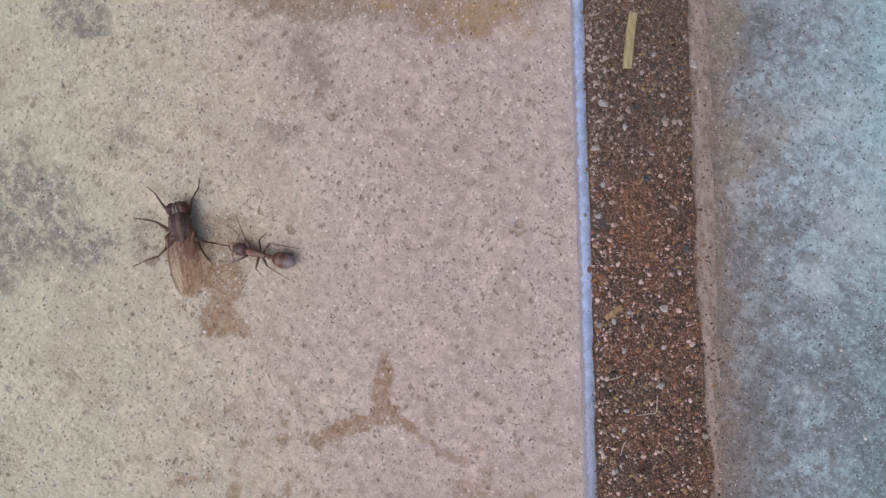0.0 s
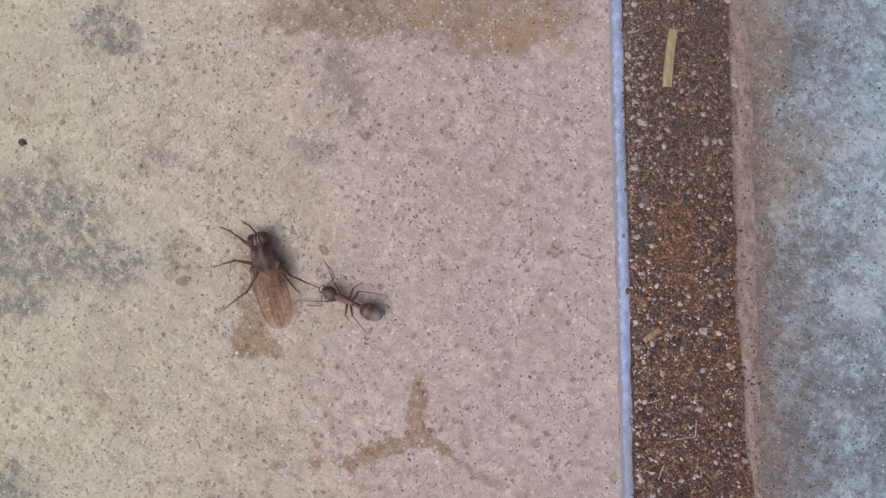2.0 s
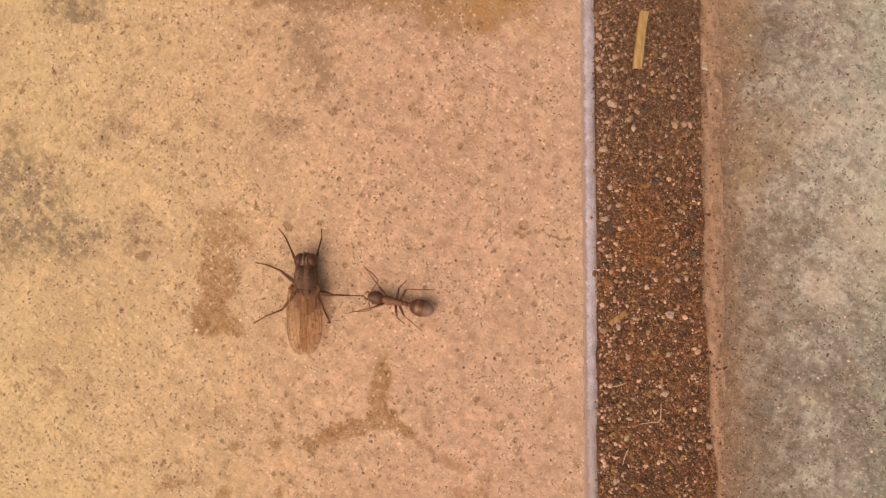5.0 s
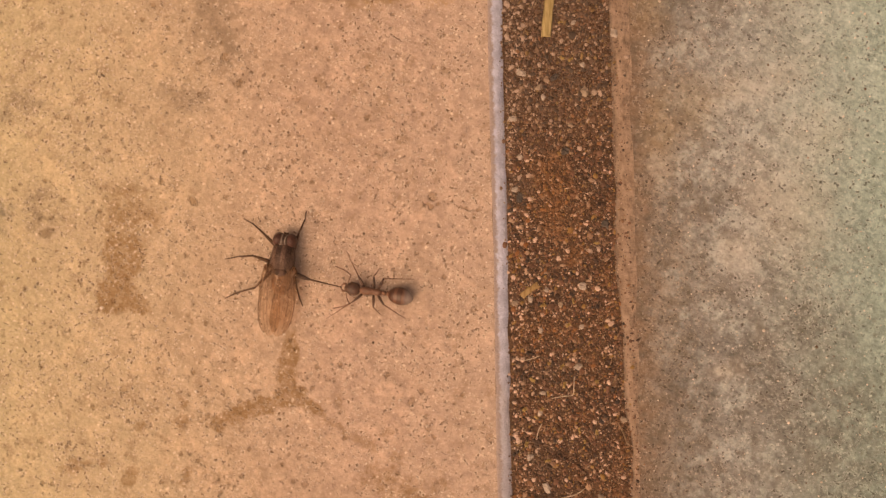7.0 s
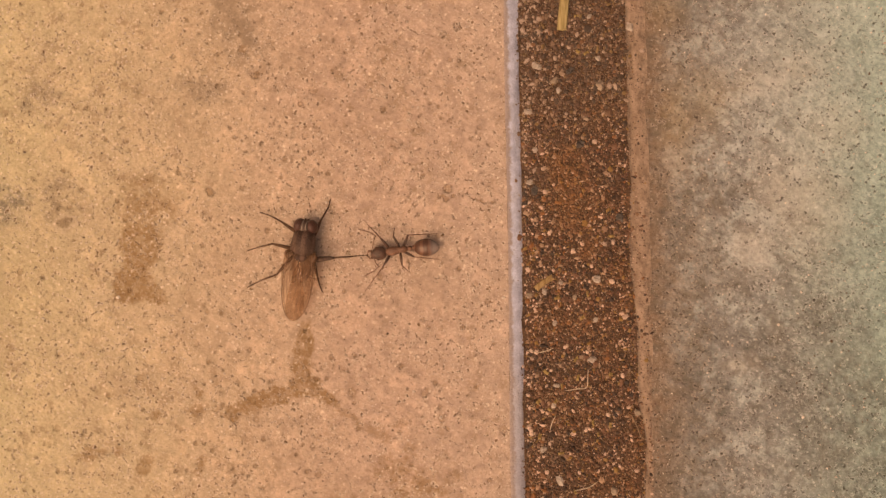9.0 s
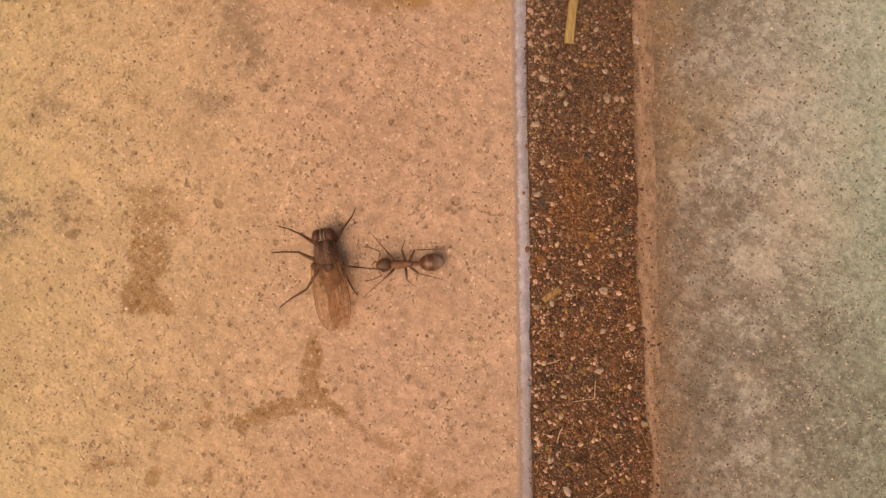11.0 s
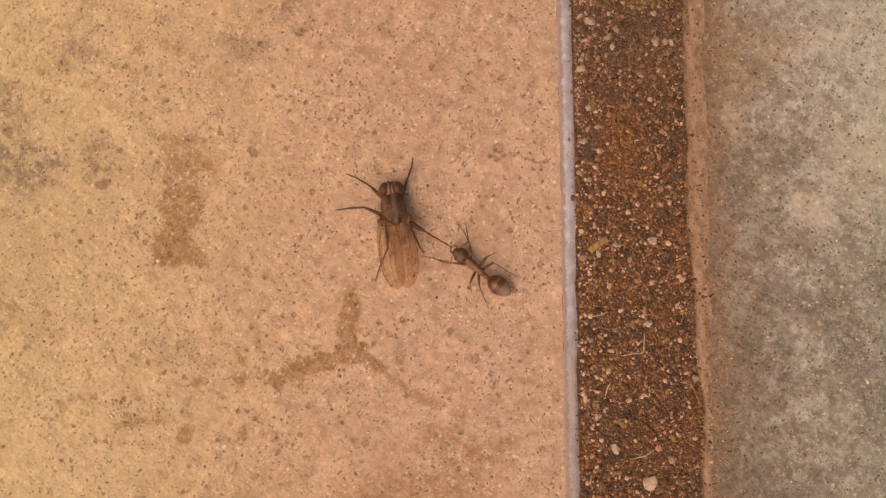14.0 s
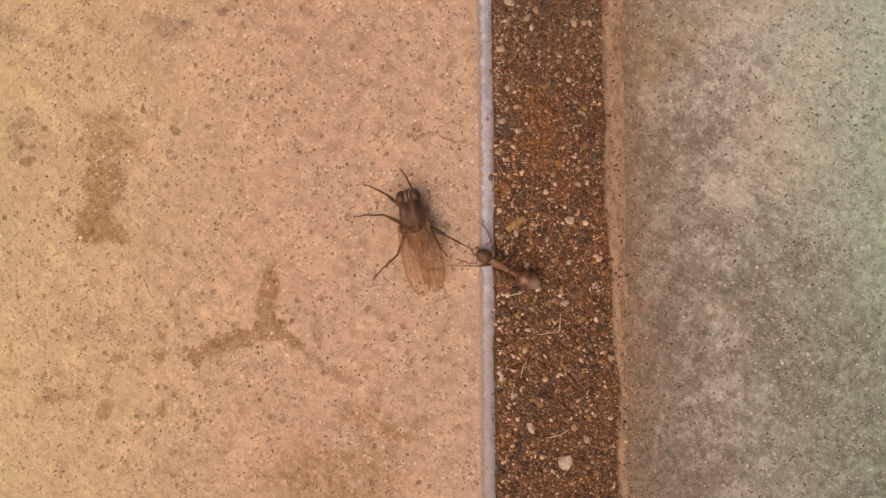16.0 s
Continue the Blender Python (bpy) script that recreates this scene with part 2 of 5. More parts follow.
def slab_material_warm():
    s = Shade("warm_concrete")
    shift = s.vec("SUBTRACT", s.noise(0.7, 6.0, 0.72, color=True), (0.5, 0.5, 0.5))
    at = s.vec("ADD", s.p, s.vec("SCALE", shift, scale=2.2))
    loose = s.vec("ADD", s.p, s.vec("SCALE", s.vec("SUBTRACT", s.noise(0.3, 6.0, 0.75, color=True), (0.5, 0.5, 0.5)), scale=7.0))
    color, pits, shallow, pale, grain = pitted(s, (0.45, 0.317, 0.252), (0.58, 0.421, 0.348), 0.22)
    # slow camera colour shading painted in: far side yellower, joint side paler and pinker
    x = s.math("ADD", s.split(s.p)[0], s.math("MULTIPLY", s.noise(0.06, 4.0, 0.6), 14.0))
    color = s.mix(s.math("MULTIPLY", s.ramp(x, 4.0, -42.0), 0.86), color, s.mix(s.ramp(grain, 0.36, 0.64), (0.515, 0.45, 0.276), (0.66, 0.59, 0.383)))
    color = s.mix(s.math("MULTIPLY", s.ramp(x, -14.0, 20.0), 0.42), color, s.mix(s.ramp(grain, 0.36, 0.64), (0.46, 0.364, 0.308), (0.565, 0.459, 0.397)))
    cloud = s.noise(0.09, 5.0, 0.65)
    color = s.mix(s.math("MULTIPLY", s.ramp(cloud, 0.50, 0.68), 0.35), color, (0.36, 0.262, 0.19))
    bright = s.ramp(s.noise(0.22, 5.0, 0.7, s.vec("ADD", s.p, (57, 3, 0))), 0.48, 0.66)
    color = s.mix(s.math("MULTIPLY", bright, 0.7), color, s.mix(1.0, color, (1.22, 1.2, 1.18), "MULTIPLY"))
    # brown blotches a millimetre or two wide, thicker in some places
    blotch = s.math("MULTIPLY", s.ramp(s.noise(0.7, 6.0, 0.75), 0.50, 0.62), s.math("MULTIPLY_ADD", s.ramp(s.noise(0.055, 3.0, 0.6, s.vec("ADD", s.p, (13, 41, 0))), 0.40, 0.62), 0.6, 0.30))
    color = s.mix(s.math("MULTIPLY", blotch, 0.72), color, (0.315, 0.21, 0.135))
    # grey and brown grime, broken up by speckle
    broken = s.ramp(s.noise(0.75, 7.0, 0.78), 0.42, 0.56)
    grime = s.stain(loose, ((-48.5, 4.6, 7.6, 6.2, 0), (-53, -0.5, 6, 3.4, 0), (-41.0, 1.6, 3.0, 2.8, 0), (-40.7, 23.6, 3.2, 2.6, 0), (-52.5, -18.5, 3.2, 2.6, -30)), 1.25, 0.65)
    color = s.mix(s.math("MULTIPLY", grime, s.math("MULTIPLY_ADD", broken, 0.62, 0.15)), color, (0.18, 0.158, 0.128))
    clump = s.stain(loose, ((-17.6, 15.2, 1.6, 2.0, 20), (-18.6, 18.8, 2.2, 3.2, 10), (-37.0, 11.2, 1.8, 1.8, 0), (-46.1, 11.5, 1.3, 0.6, 40), (-34.6, 1.8, 2.0, 2.6, 0), (-21.5, 12.0, 2.4, 1.2, 0)), 1.4, 0.5)
    color = s.mix(s.math("MULTIPLY", s.math("MULTIPLY", clump, s.math("MULTIPLY_ADD", broken, 0.75, 0.25)), 0.62), color, (0.235, 0.175, 0.128))
    band = s.stain(loose, ((-16, 24.0, 11, 2.6, 0), (-4, 23.0, 8, 3.4, 0)), 1.25, 0.6)
    color = s.mix(s.math("MULTIPLY", band, s.math("MULTIPLY_ADD", broken, 0.4, 0.52)), color, (0.275, 0.182, 0.115))
    rust = s.stain(loose, ((-3.0, 21.8, 5.2, 2.1, 0), (1.2, 19.6, 1.6, 0.8, 0), (-11.0, 23.6, 3.0, 1.4, 0)), 1.35, 0.4)
    color = s.mix(s.math("MULTIPLY", s.math("MULTIPLY", rust, s.math("MULTIPLY_ADD", broken, 0.7, 0.3)), 0.55), color, (0.44, 0.27, 0.11))
    # damp brown marks
    mark = s.stain(at, ((-27.9, -5.7, 1.65, 1.7, 0), (-27.4, -2.3, 1.75, 2.1, -6), (-26.1, -6.9, 1.0, 0.8, 0), (-28.9, -6.5, 0.8, 1.0, 0)), 1.32, 0.92)
    tail = s.stain(loose, ((-27.2, 1.2, 2.1, 2.8, 0), (-25.2, 1.2, 1.4, 1.2, 20)), 1.4, 0.5)
    tail = s.math("MULTIPLY", tail, s.math("MULTIPLY_ADD", broken, 0.65, 0.45))
    fork = s.stain(at, ((-12.55, -11.8, 0.75, 2.3, -3), (-13.2, -13.2, 0.6, 0.8, 0), (-12.6, -15.1, 1.35, 1.0, 0), (-16.2, -16.35, 3.4, 0.62, 18), (-15.8, -15.7, 1.5, 0.5, 15), (-19.0, -17.4, 0.75, 0.45, 20), (-10.9, -15.9, 1.2, 0.42, -32)), 1.32, 0.94)
    drop = s.stain(at, ((-22.3, -17.35, 0.85, 0.42, 10), (-22.1, -15.8, 0.28, 0.5, 0), (-32.0, -21.0, 1.6, 0.65, 8), (-29.4, -20.9, 0.6, 0.4, 0), (-27.1, -22.0, 0.75, 1.0, -20), (-22.0, -22.0, 0.40, 1.05, -15), (-26.0, -17.6, 0.6, 0.5, 0)), 1.2, 0.75)
    crack = s.stain(at, ((-8.7, -17.6, 2.2, 0.22, -40), (-6.0, -19.2, 1.3, 0.5, -25), (-4.0, -18.4, 0.9, 0.4, 10), (-3.2, -20.6, 0.7, 0.45, 0)), 1.4, 0.6)
    low = s.stain(loose, ((-6.8, -27.6, 6.4, 2.9, 0), (-2.2, -24.2, 3.2, 1.6, 20), (-5.0, -22.4, 2.6, 1.0, 10)), 1.35, 0.5)
    low = s.math("MULTIPLY", low, s.math("MULTIPLY_ADD", broken, 0.65, 0.3))
    wet = s.math("MAXIMUM", s.math("MAXIMUM", mark, fork), s.math("MAXIMUM", s.math("MULTIPLY", s.math("MAXIMUM", drop, tail), 0.8), s.math("MAXIMUM", low, s.math("MULTIPLY", crack, 0.6))))
    wet = s.math("MULTIPLY", wet, s.math("MULTIPLY_ADD", s.ramp(s.noise(1.4, 5.0, 0.7), 0.36, 0.58), 0.42, 0.40))
    color = s.mix(wet, color, (0.285, 0.162, 0.072))
    # a stone that shows at the surface, with a pale rim
    stone = s.blob(at, -34.3, -0.35, 0.95, 0.6, 8)
    color = s.mix(s.math("MULTIPLY", s.ramp(stone, 0.95, 0.6), 0.55), color, (0.27, 0.19, 0.12))
    color = s.mix(s.math("MULTIPLY", s.math("MULTIPLY", s.ramp(stone, 0.85, 1.05), s.ramp(stone, 1.5, 1.15)), 0.5), color, (0.58, 0.47, 0.36))
    dots = s.stain(at, ((0.3, 2.3, 0.42, 0.36, 0), (0.1, 1.4, 0.3, 0.3, 0), (0.9, 1.5, 0.22, 0.2, 0), (3.1, 1.2, 0.8, 0.14, -8), (4.2, 1.0, 0.2, 0.2, 0), (-17.9, 15.0, 0.5, 0.4, 0), (-16.6, 12.8, 0.4, 0.35, 0), (-21.0, 2.4, 0.4, 0.35, 0)), 1.3, 0.6)
    shallow = s.math("MAXIMUM", shallow, dots)
    color = s.mix(s.math("MULTIPLY", shallow, 0.52), color, (0.30, 0.17, 0.083))
    color = s.mix(s.math("MULTIPLY", pits, 0.80), color, (0.185, 0.092, 0.038))
    color = s.mix(s.math("MULTIPLY", pale, 0.75), color, (0.86, 0.74, 0.62))
    relief = s.math("SUBTRACT", s.math("MULTIPLY", grain, 0.45), s.math("ADD", s.math("MULTIPLY", shallow, 0.5), pits))
    normal = s.bump(relief, 0.0002, 0.85)
    normal = s.bump(s.noise(0.35, 4.0, 0.6), 0.0007, 0.4, normal)
    return s.finish(color, s.math("MULTIPLY_ADD", wet, -0.18, 0.78), normal, spec=0.14)


def slab_material_grey():
    s = Shade("grey_concrete")
    warp = s.vec("SCALE", s.vec("SUBTRACT", s.noise(0.45, 5.0, 0.7, color=True), (0.5, 0.5, 0.5)), scale=3.8)
    at = s.vec("ADD", s.p, warp)
    color, pits, shallow, pale, grain = pitted(s, (0.233, 0.242, 0.234), (0.45, 0.462, 0.448), 0.62)
    cloud = s.ramp(s.noise(0.15, 4.0, 0.6), 0.46, 0.58)
    color = s.mix(s.math("MULTIPLY", cloud, 0.5), color, (0.225, 0.235, 0.24))
    light = s.ramp(s.noise(0.30, 4.0, 0.6, s.vec("ADD", s.p, (31, 17, 0))), 0.47, 0.57)
    color = s.mix(s.math("MULTIPLY", light, 0.8), color, s.mix(s.ramp(grain, 0.34, 0.66), (0.355, 0.395, 0.39), (0.605, 0.66, 0.65)))
    blotch = s.ramp(s.noise(1.1, 4.0, 0.62), 0.50, 0.62)
    color = s.mix(s.math("MULTIPLY", blotch, 0.6), color, (0.19, 0.185, 0.17))
    rosy = s.ramp(s.noise(0.35, 5.0, 0.7, s.vec("ADD", s.p, (5, 77, 0))), 0.50, 0.64)
    color = s.mix(s.math("MULTIPLY", rosy, 0.25), color, (0.34, 0.27, 0.225))
    x = s.split(at)[0]
    # far side teal: the camera's colour shading put into the colour
    color = s.mix(s.math("MULTIPLY", s.ramp(x, 26.0, 38.0), 0.78), color, s.mix(s.ramp(grain, 0.34, 0.66), (0.255, 0.318, 0.295), (0.50, 0.582, 0.545)))
    # soil washed out of the joint
    soil = s.math("MULTIPLY", s.ramp(x, 25.5, 18.0), s.math("MULTIPLY_ADD", s.ramp(s.noise(0.5, 5.0, 0.7), 0.3, 0.62), 0.55, 0.35))
    color = s.mix(s.math("MULTIPLY", soil, 0.88), color, s.mix(s.ramp(grain, 0.34, 0.66), (0.195, 0.145, 0.106), (0.37, 0.285, 0.214)))
    near = s.math("MULTIPLY", s.ramp(x, 21.8, 17.3), s.math("MULTIPLY_ADD", s.ramp(s.noise(0.7, 5.0, 0.7), 0.3, 0.6), 0.4, 0.6))
    color = s.mix(s.math("MULTIPLY", near, 0.85), color, s.mix(s.ramp(grain, 0.34, 0.66), (0.185, 0.116, 0.078), (0.33, 0.222, 0.157)))
    dark = s.stain(at, ((20.3, -1.6, 1.0, 3.2, 0), (27.5, -11.5, 4.2, 1.6, -12), (22.5, -15, 2.4, 5.0, 10), (33.0, -10, 3.6, 2.2, 0), (29.0, -13, 4.0, 3.2, 0), (34.0, -18, 7.0, 6.0, 0), (41.0, -26, 10.0, 11.0, 0), (21.5, -27, 4.5, 5.0, 0), (22.0, 20, 2.0, 4.0, 0)), 1.6, 0.3)
    dark = s.math("MULTIPLY", dark, s.math("MULTIPLY_ADD", s.ramp(s.noise(0.5, 6.0, 0.75, s.vec("ADD", s.p, (3, 63, 0))), 0.42, 0.56), 0.65, 0.35))
    color = s.mix(s.math("MULTIPLY", dark, 0.8), color, s.mix(s.ramp(grain, 0.34, 0.66), (0.13, 0.125, 0.115), (0.24, 0.225, 0.205)))
    ochre = s.stain(at, ((23.6, 9.6, 2.2, 2.6, 0), (20.6, 8.0, 1.6, 3.4, 0), (19.8, 20.0, 1.6, 4.0, 0), (26.5, 11, 2.0, 1.2, 15)), 1.7, 0.1)
    color = s.mix(s.math("MULTIPLY", ochre, s.math("MULTIPLY_ADD", grain, 0.4, 0.12)), color, (0.47, 0.345, 0.19))
    chalk = s.stain(at, ((20.2, 4.3, 0.9, 0.8, 0), (30.2, 11.6, 3.6, 1.3, 22), (26, -13.5, 1.0, 0.9, 0), (31, 1.0, 3.6, 4.5, 20), (27.0, -3.5, 2.0, 2.4, 0), (34.0, 7.0, 2.4, 2.0, 0)), 1.7, 0.1)
    color = s.mix(s.math("MULTIPLY", s.math("MULTIPLY", chalk, grain), 1.0), color, (0.62, 0.59, 0.53))
    murk = s.math("MULTIPLY", s.ramp(s.noise(0.4, 4.0, 0.62, s.vec("ADD", s.p, (71, 19, 0))), 0.51, 0.62), s.ramp(x, 46.0, 20.0))
    color = s.mix(s.math("MULTIPLY", murk, 0.55), color, (0.175, 0.145, 0.115))
    bleach = s.stain(at, ((36.0, 13.0, 11.0, 9.0, 20),), 1.5, 0.3)
    color = s.mix(s.math("MULTIPLY", bleach, s.math("MULTIPLY_ADD", s.ramp(s.noise(0.3, 6.0, 0.75, s.vec("ADD", s.p, (8, 2, 0))), 0.42, 0.58), 0.5, 0.15)), color, s.mix(s.ramp(grain, 0.34, 0.66), (0.42, 0.465, 0.45), (0.62, 0.67, 0.65)))
    color = s.mix(s.math("MULTIPLY", shallow, 0.5), color, (0.165, 0.135, 0.11))
    color = s.mix(s.math("MULTIPLY", pits, 0.82), color, (0.105, 0.082, 0.064))
    color = s.mix(s.math("MULTIPLY", pale, 0.75), color, s.mix(s.ramp(x, 21.0, 28.0), (0.58, 0.48, 0.40), (0.74, 0.74, 0.71)))
    # more of the same painted colour shading, greener and bluer outwards
    color = s.mix(s.math("MULTIPLY", s.ramp(x, 29.0, 44.0), 0.6), color, s.mix(1.0, color, (0.88, 1.06, 1.06), "MULTIPLY"))
    color = s.mix(s.ramp(x, 24.0, 40.0), s.mix(1.0, color, (0.89, 0.89, 0.895), "MULTIPLY"), s.mix(1.0, color, (0.84, 0.925, 0.91), "MULTIPLY"))
    relief = s.math("SUBTRACT", s.math("MULTIPLY", grain, 0.6), s.math("MULTIPLY", pits, 1.0))
    normal = s.bump(relief, 0.00018, 0.9)
    normal = s.bump(s.noise(0.4, 4.0, 0.6), 0.0009, 0.5, normal)
    return s.finish(color, 0.8, normal, spec=0.14)


def edge_material():
    s = Shade("smooth_cement_edge")
    # blue sheen of the reflected sky put into the cement's base colour
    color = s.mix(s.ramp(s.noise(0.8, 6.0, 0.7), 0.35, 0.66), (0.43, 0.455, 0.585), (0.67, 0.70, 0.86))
    along = s.vec("MULTIPLY", s.p, (1.0, 0.35, 1.0))
    worn = s.ramp(s.noise(0.35, 5.0, 0.65, along), 0.50, 0.68)
    color = s.mix(s.math("MULTIPLY", worn, 0.45), color, (0.45, 0.40, 0.40))
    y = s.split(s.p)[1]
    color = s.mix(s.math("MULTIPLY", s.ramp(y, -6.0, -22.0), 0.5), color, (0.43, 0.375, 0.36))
    spots = speckle(s, s.p, 1.3, 0.5, 0.30, 0.3)
    color = s.mix(s.math("MULTIPLY", spots, 0.55), color, (0.20, 0.16, 0.14))
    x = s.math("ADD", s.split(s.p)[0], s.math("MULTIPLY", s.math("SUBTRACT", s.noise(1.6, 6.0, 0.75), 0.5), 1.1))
    # narrow shade band on the slab side painted as a darker purplish line
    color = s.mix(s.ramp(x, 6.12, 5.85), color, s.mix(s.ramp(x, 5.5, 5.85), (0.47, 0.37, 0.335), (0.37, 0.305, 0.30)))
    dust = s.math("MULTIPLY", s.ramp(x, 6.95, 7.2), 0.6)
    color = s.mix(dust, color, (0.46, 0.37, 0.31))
    return s.finish(color, 0.42, s.bump(s.noise(3.0, 5.0, 0.7), 0.0002, 0.8))


def soiled_edge_material():
    s = Shade("soiled_cement_edge")
    along = s.vec("MULTIPLY", s.p, (1.6, 0.5, 1.0))
    tone = s.noise(1.3, 6.0, 0.75, along)
    color = s.mix(s.ramp(tone, 0.34, 0.64), (0.165, 0.115, 0.086), (0.33, 0.24, 0.183))
    z = s.math("ADD", s.split(s.p)[2], s.math("MULTIPLY", s.noise(0.9, 4.0, 0.65), 0.4))
    rub = s.math("MULTIPLY", s.ramp(z, -0.26, 0.0), s.ramp(z, 0.26, 0.14))
    color = s.mix(s.math("MULTIPLY", rub, 0.8), color, s.mix(s.ramp(tone, 0.34, 0.64), (0.33, 0.222, 0.160), (0.51, 0.365, 0.277)))
    grit = speckle(s, s.p, 2.4, 0.6, 0.42, 0.35)
    color = s.mix(s.math("MULTIPLY", grit, 0.6), color, (0.12, 0.075, 0.055))
    return s.finish(color, 0.75, s.bump(s.noise(2.5, 5.0, 0.7), 0.00035, 0.9))


def sand_bed_material():
    """Fine dust and silt between the grains, flecked in the grains' own colours."""
    s = Shade("packed_soil")
    color = s.mix(s.ramp(s.noise(1.6, 7.0, 0.8), 0.36, 0.64), (0.052, 0.030, 0.021), (0.175, 0.101, 0.066))
    d, tint = s.voronoi(6.5)
    pick = s.split(tint)
    color = s.mix(s.math("MULTIPLY", s.math("GREATER_THAN", pick[0], 0.68), s.ramp(d, 0.55, 0.35)), color, s.mix(pick[1], (0.17, 0.10, 0.055), (0.42, 0.33, 0.25)))
    color = s.mix(s.math("MULTIPLY", s.math("GREATER_THAN", pick[2], 0.86), s.ramp(d, 0.5, 0.3)), color, (0.07, 0.05, 0.042))
    return s.finish(color, 0.9, s.bump(s.noise(4.0, 5.0, 0.7), 0.00015, 0.8), spec=0.2)


def grain_material():
    s = Shade("sand_grains")
    pick = s.node("ShaderNodeNewGeometry").outputs["Random Per Island"]
    ramp = s.node("ShaderNodeValToRGB")
    xyz = s.split(s.p)
    chips = s.math("MULTIPLY", s.ramp(xyz[0], 10.0, 7.2), s.math("MULTIPLY_ADD", s.ramp(xyz[1], -2.0, 9.0), 0.13, 0.07))
    s.put(ramp.inputs[0], s.math("ADD", pick, chips))
    bar = ramp.color_ramp
    bar.interpolation = "CONSTANT"
    tones = ((0.0, (0.069, 0.035, 0.022)), (0.20, (0.149, 0.070, 0.041)), (0.42, (0.226, 0.108, 0.065)), (0.58, (0.041, 0.024, 0.019)), (0.68, (0.310, 0.176, 0.114)), (0.77, (0.336, 0.131, 0.048)), (0.81, (0.352, 0.201, 0.064)), (0.865, (0.483, 0.320, 0.228)), (0.942, (0.767, 0.573, 0.473)))
    while len(bar.elements) < len(tones):
        bar.elements.new(0.5)
    for element, (place, tone) in zip(bar.elements, tones):
        element.position, element.color = place, (*tone, 1)
    # patches of rusty and of blackish sand along the joint
    y = s.noise(0.21, 4.0, 0.6)
    rusty = s.math("MULTIPLY", s.ramp(y, 0.50, 0.62), s.ramp(xyz[1], 13.0, 5.0))
    loose = s.vec("ADD", s.p, s.vec("SCALE", s.vec("SUBTRACT", s.noise(0.5, 5.0, 0.7, color=True), (0.5, 0.5, 0.5)), scale=4.0))
    middle = s.stain(loose, ((10.8, 4.0, 2.2, 2.6, 0), (11.4, 0.2, 2.1, 2.4, 0), (13.0, -3.0, 1.2, 1.2, 0)), 1.3, 0.4)
    rusty = s.math("MAXIMUM", s.math("MULTIPLY", rusty, 0.6), middle)
    dull = s.mix(s.math("MULTIPLY", s.ramp(xyz[1], 3.0, 11.0), 0.40), ramp.outputs[0], (0.16, 0.118, 0.086))
    color = s.mix(s.math("MULTIPLY", rusty, 0.48), dull, (0.33, 0.148, 0.054))
    color = s.mix(s.math("MULTIPLY", s.ramp(y, 0.47, 0.34), 0.5), color, (0.11, 0.073, 0.050))
    color = s.mix(s.ramp(s.noise(6.0, 3.0), 0.3, 0.8), color, s.mix(1.0, color, (0.74, 0.71, 0.68), "MULTIPLY"))
    return s.finish(color, 0.5, s.bump(s.noise(9.0, 3.0), 0.00006, 0.8))


def grit_material():
    s = Shade("slab_grit")
    pick = s.node("ShaderNodeNewGeometry").outputs["Random Per Island"]
    color = s.mix(s.ramp(pick, 0.3, 0.9, False), (0.42, 0.33, 0.265), (0.78, 0.69, 0.60))
    color = s.mix(s.ramp(pick, 0.24, 0.23, False), color, (0.13, 0.08, 0.05))
    return s.finish(color, 0.6, s.bump(s.noise(9.0, 3.0), 0.00004, 0.7))


def plain_material(name, dark, light, scale, rough, relief=0.0, spec=0.5, detail=4.0, stretch=(1, 1, 1)):
    s = Shade(name)
    at = s.vec("MULTIPLY", s.p, stretch)
    n = s.noise(scale, detail, 0.6, at)
    normal = s.bump(n, relief, 0.8) if relief else None
    return s.finish(s.mix(s.ramp(n, 0.32, 0.68), dark, light), rough, normal, spec=spec)


def wing_material():
    """Clear amber membrane: orange-brown and denser at the root, glassy towards the tip."""
    s = Shade("amber_wing_membrane")
    ripple = s.noise(0.8, 4.0, 0.6, s.vec("MULTIPLY", s.p, (3.0, 0.45, 1.0)))
    root = s.ramp(s.math("ADD", s.split(s.p)[1], s.math("MULTIPLY", ripple, 1.5)), -3.0, 0.8, False)
    color = s.mix(ripple, (0.33, 0.20, 0.13), (0.63, 0.46, 0.35))
    color = s.mix(root, color, (0.30, 0.135, 0.06))
    s.finish(color, 0.2, s.bump(ripple, 0.0003, 0.9), coat=0.7)
    clear = s.node("ShaderNodeBsdfTransparent")
    s.put(clear.inputs[0], (0.92, 0.83, 0.75))
    both = s.node("ShaderNodeMixShader")
    s.put(both.inputs[0], s.math("ADD", s.math("MULTIPLY", root, 0.36), s.ramp(ripple, 0.28, 2.2, False)))
    s.put(both.inputs[1], clear.outputs[0])
    s.put(both.inputs[2], s.bsdf.outputs[0])
    s.put(s.out.inputs["Surface"], both.outputs[0])
    return s.mat


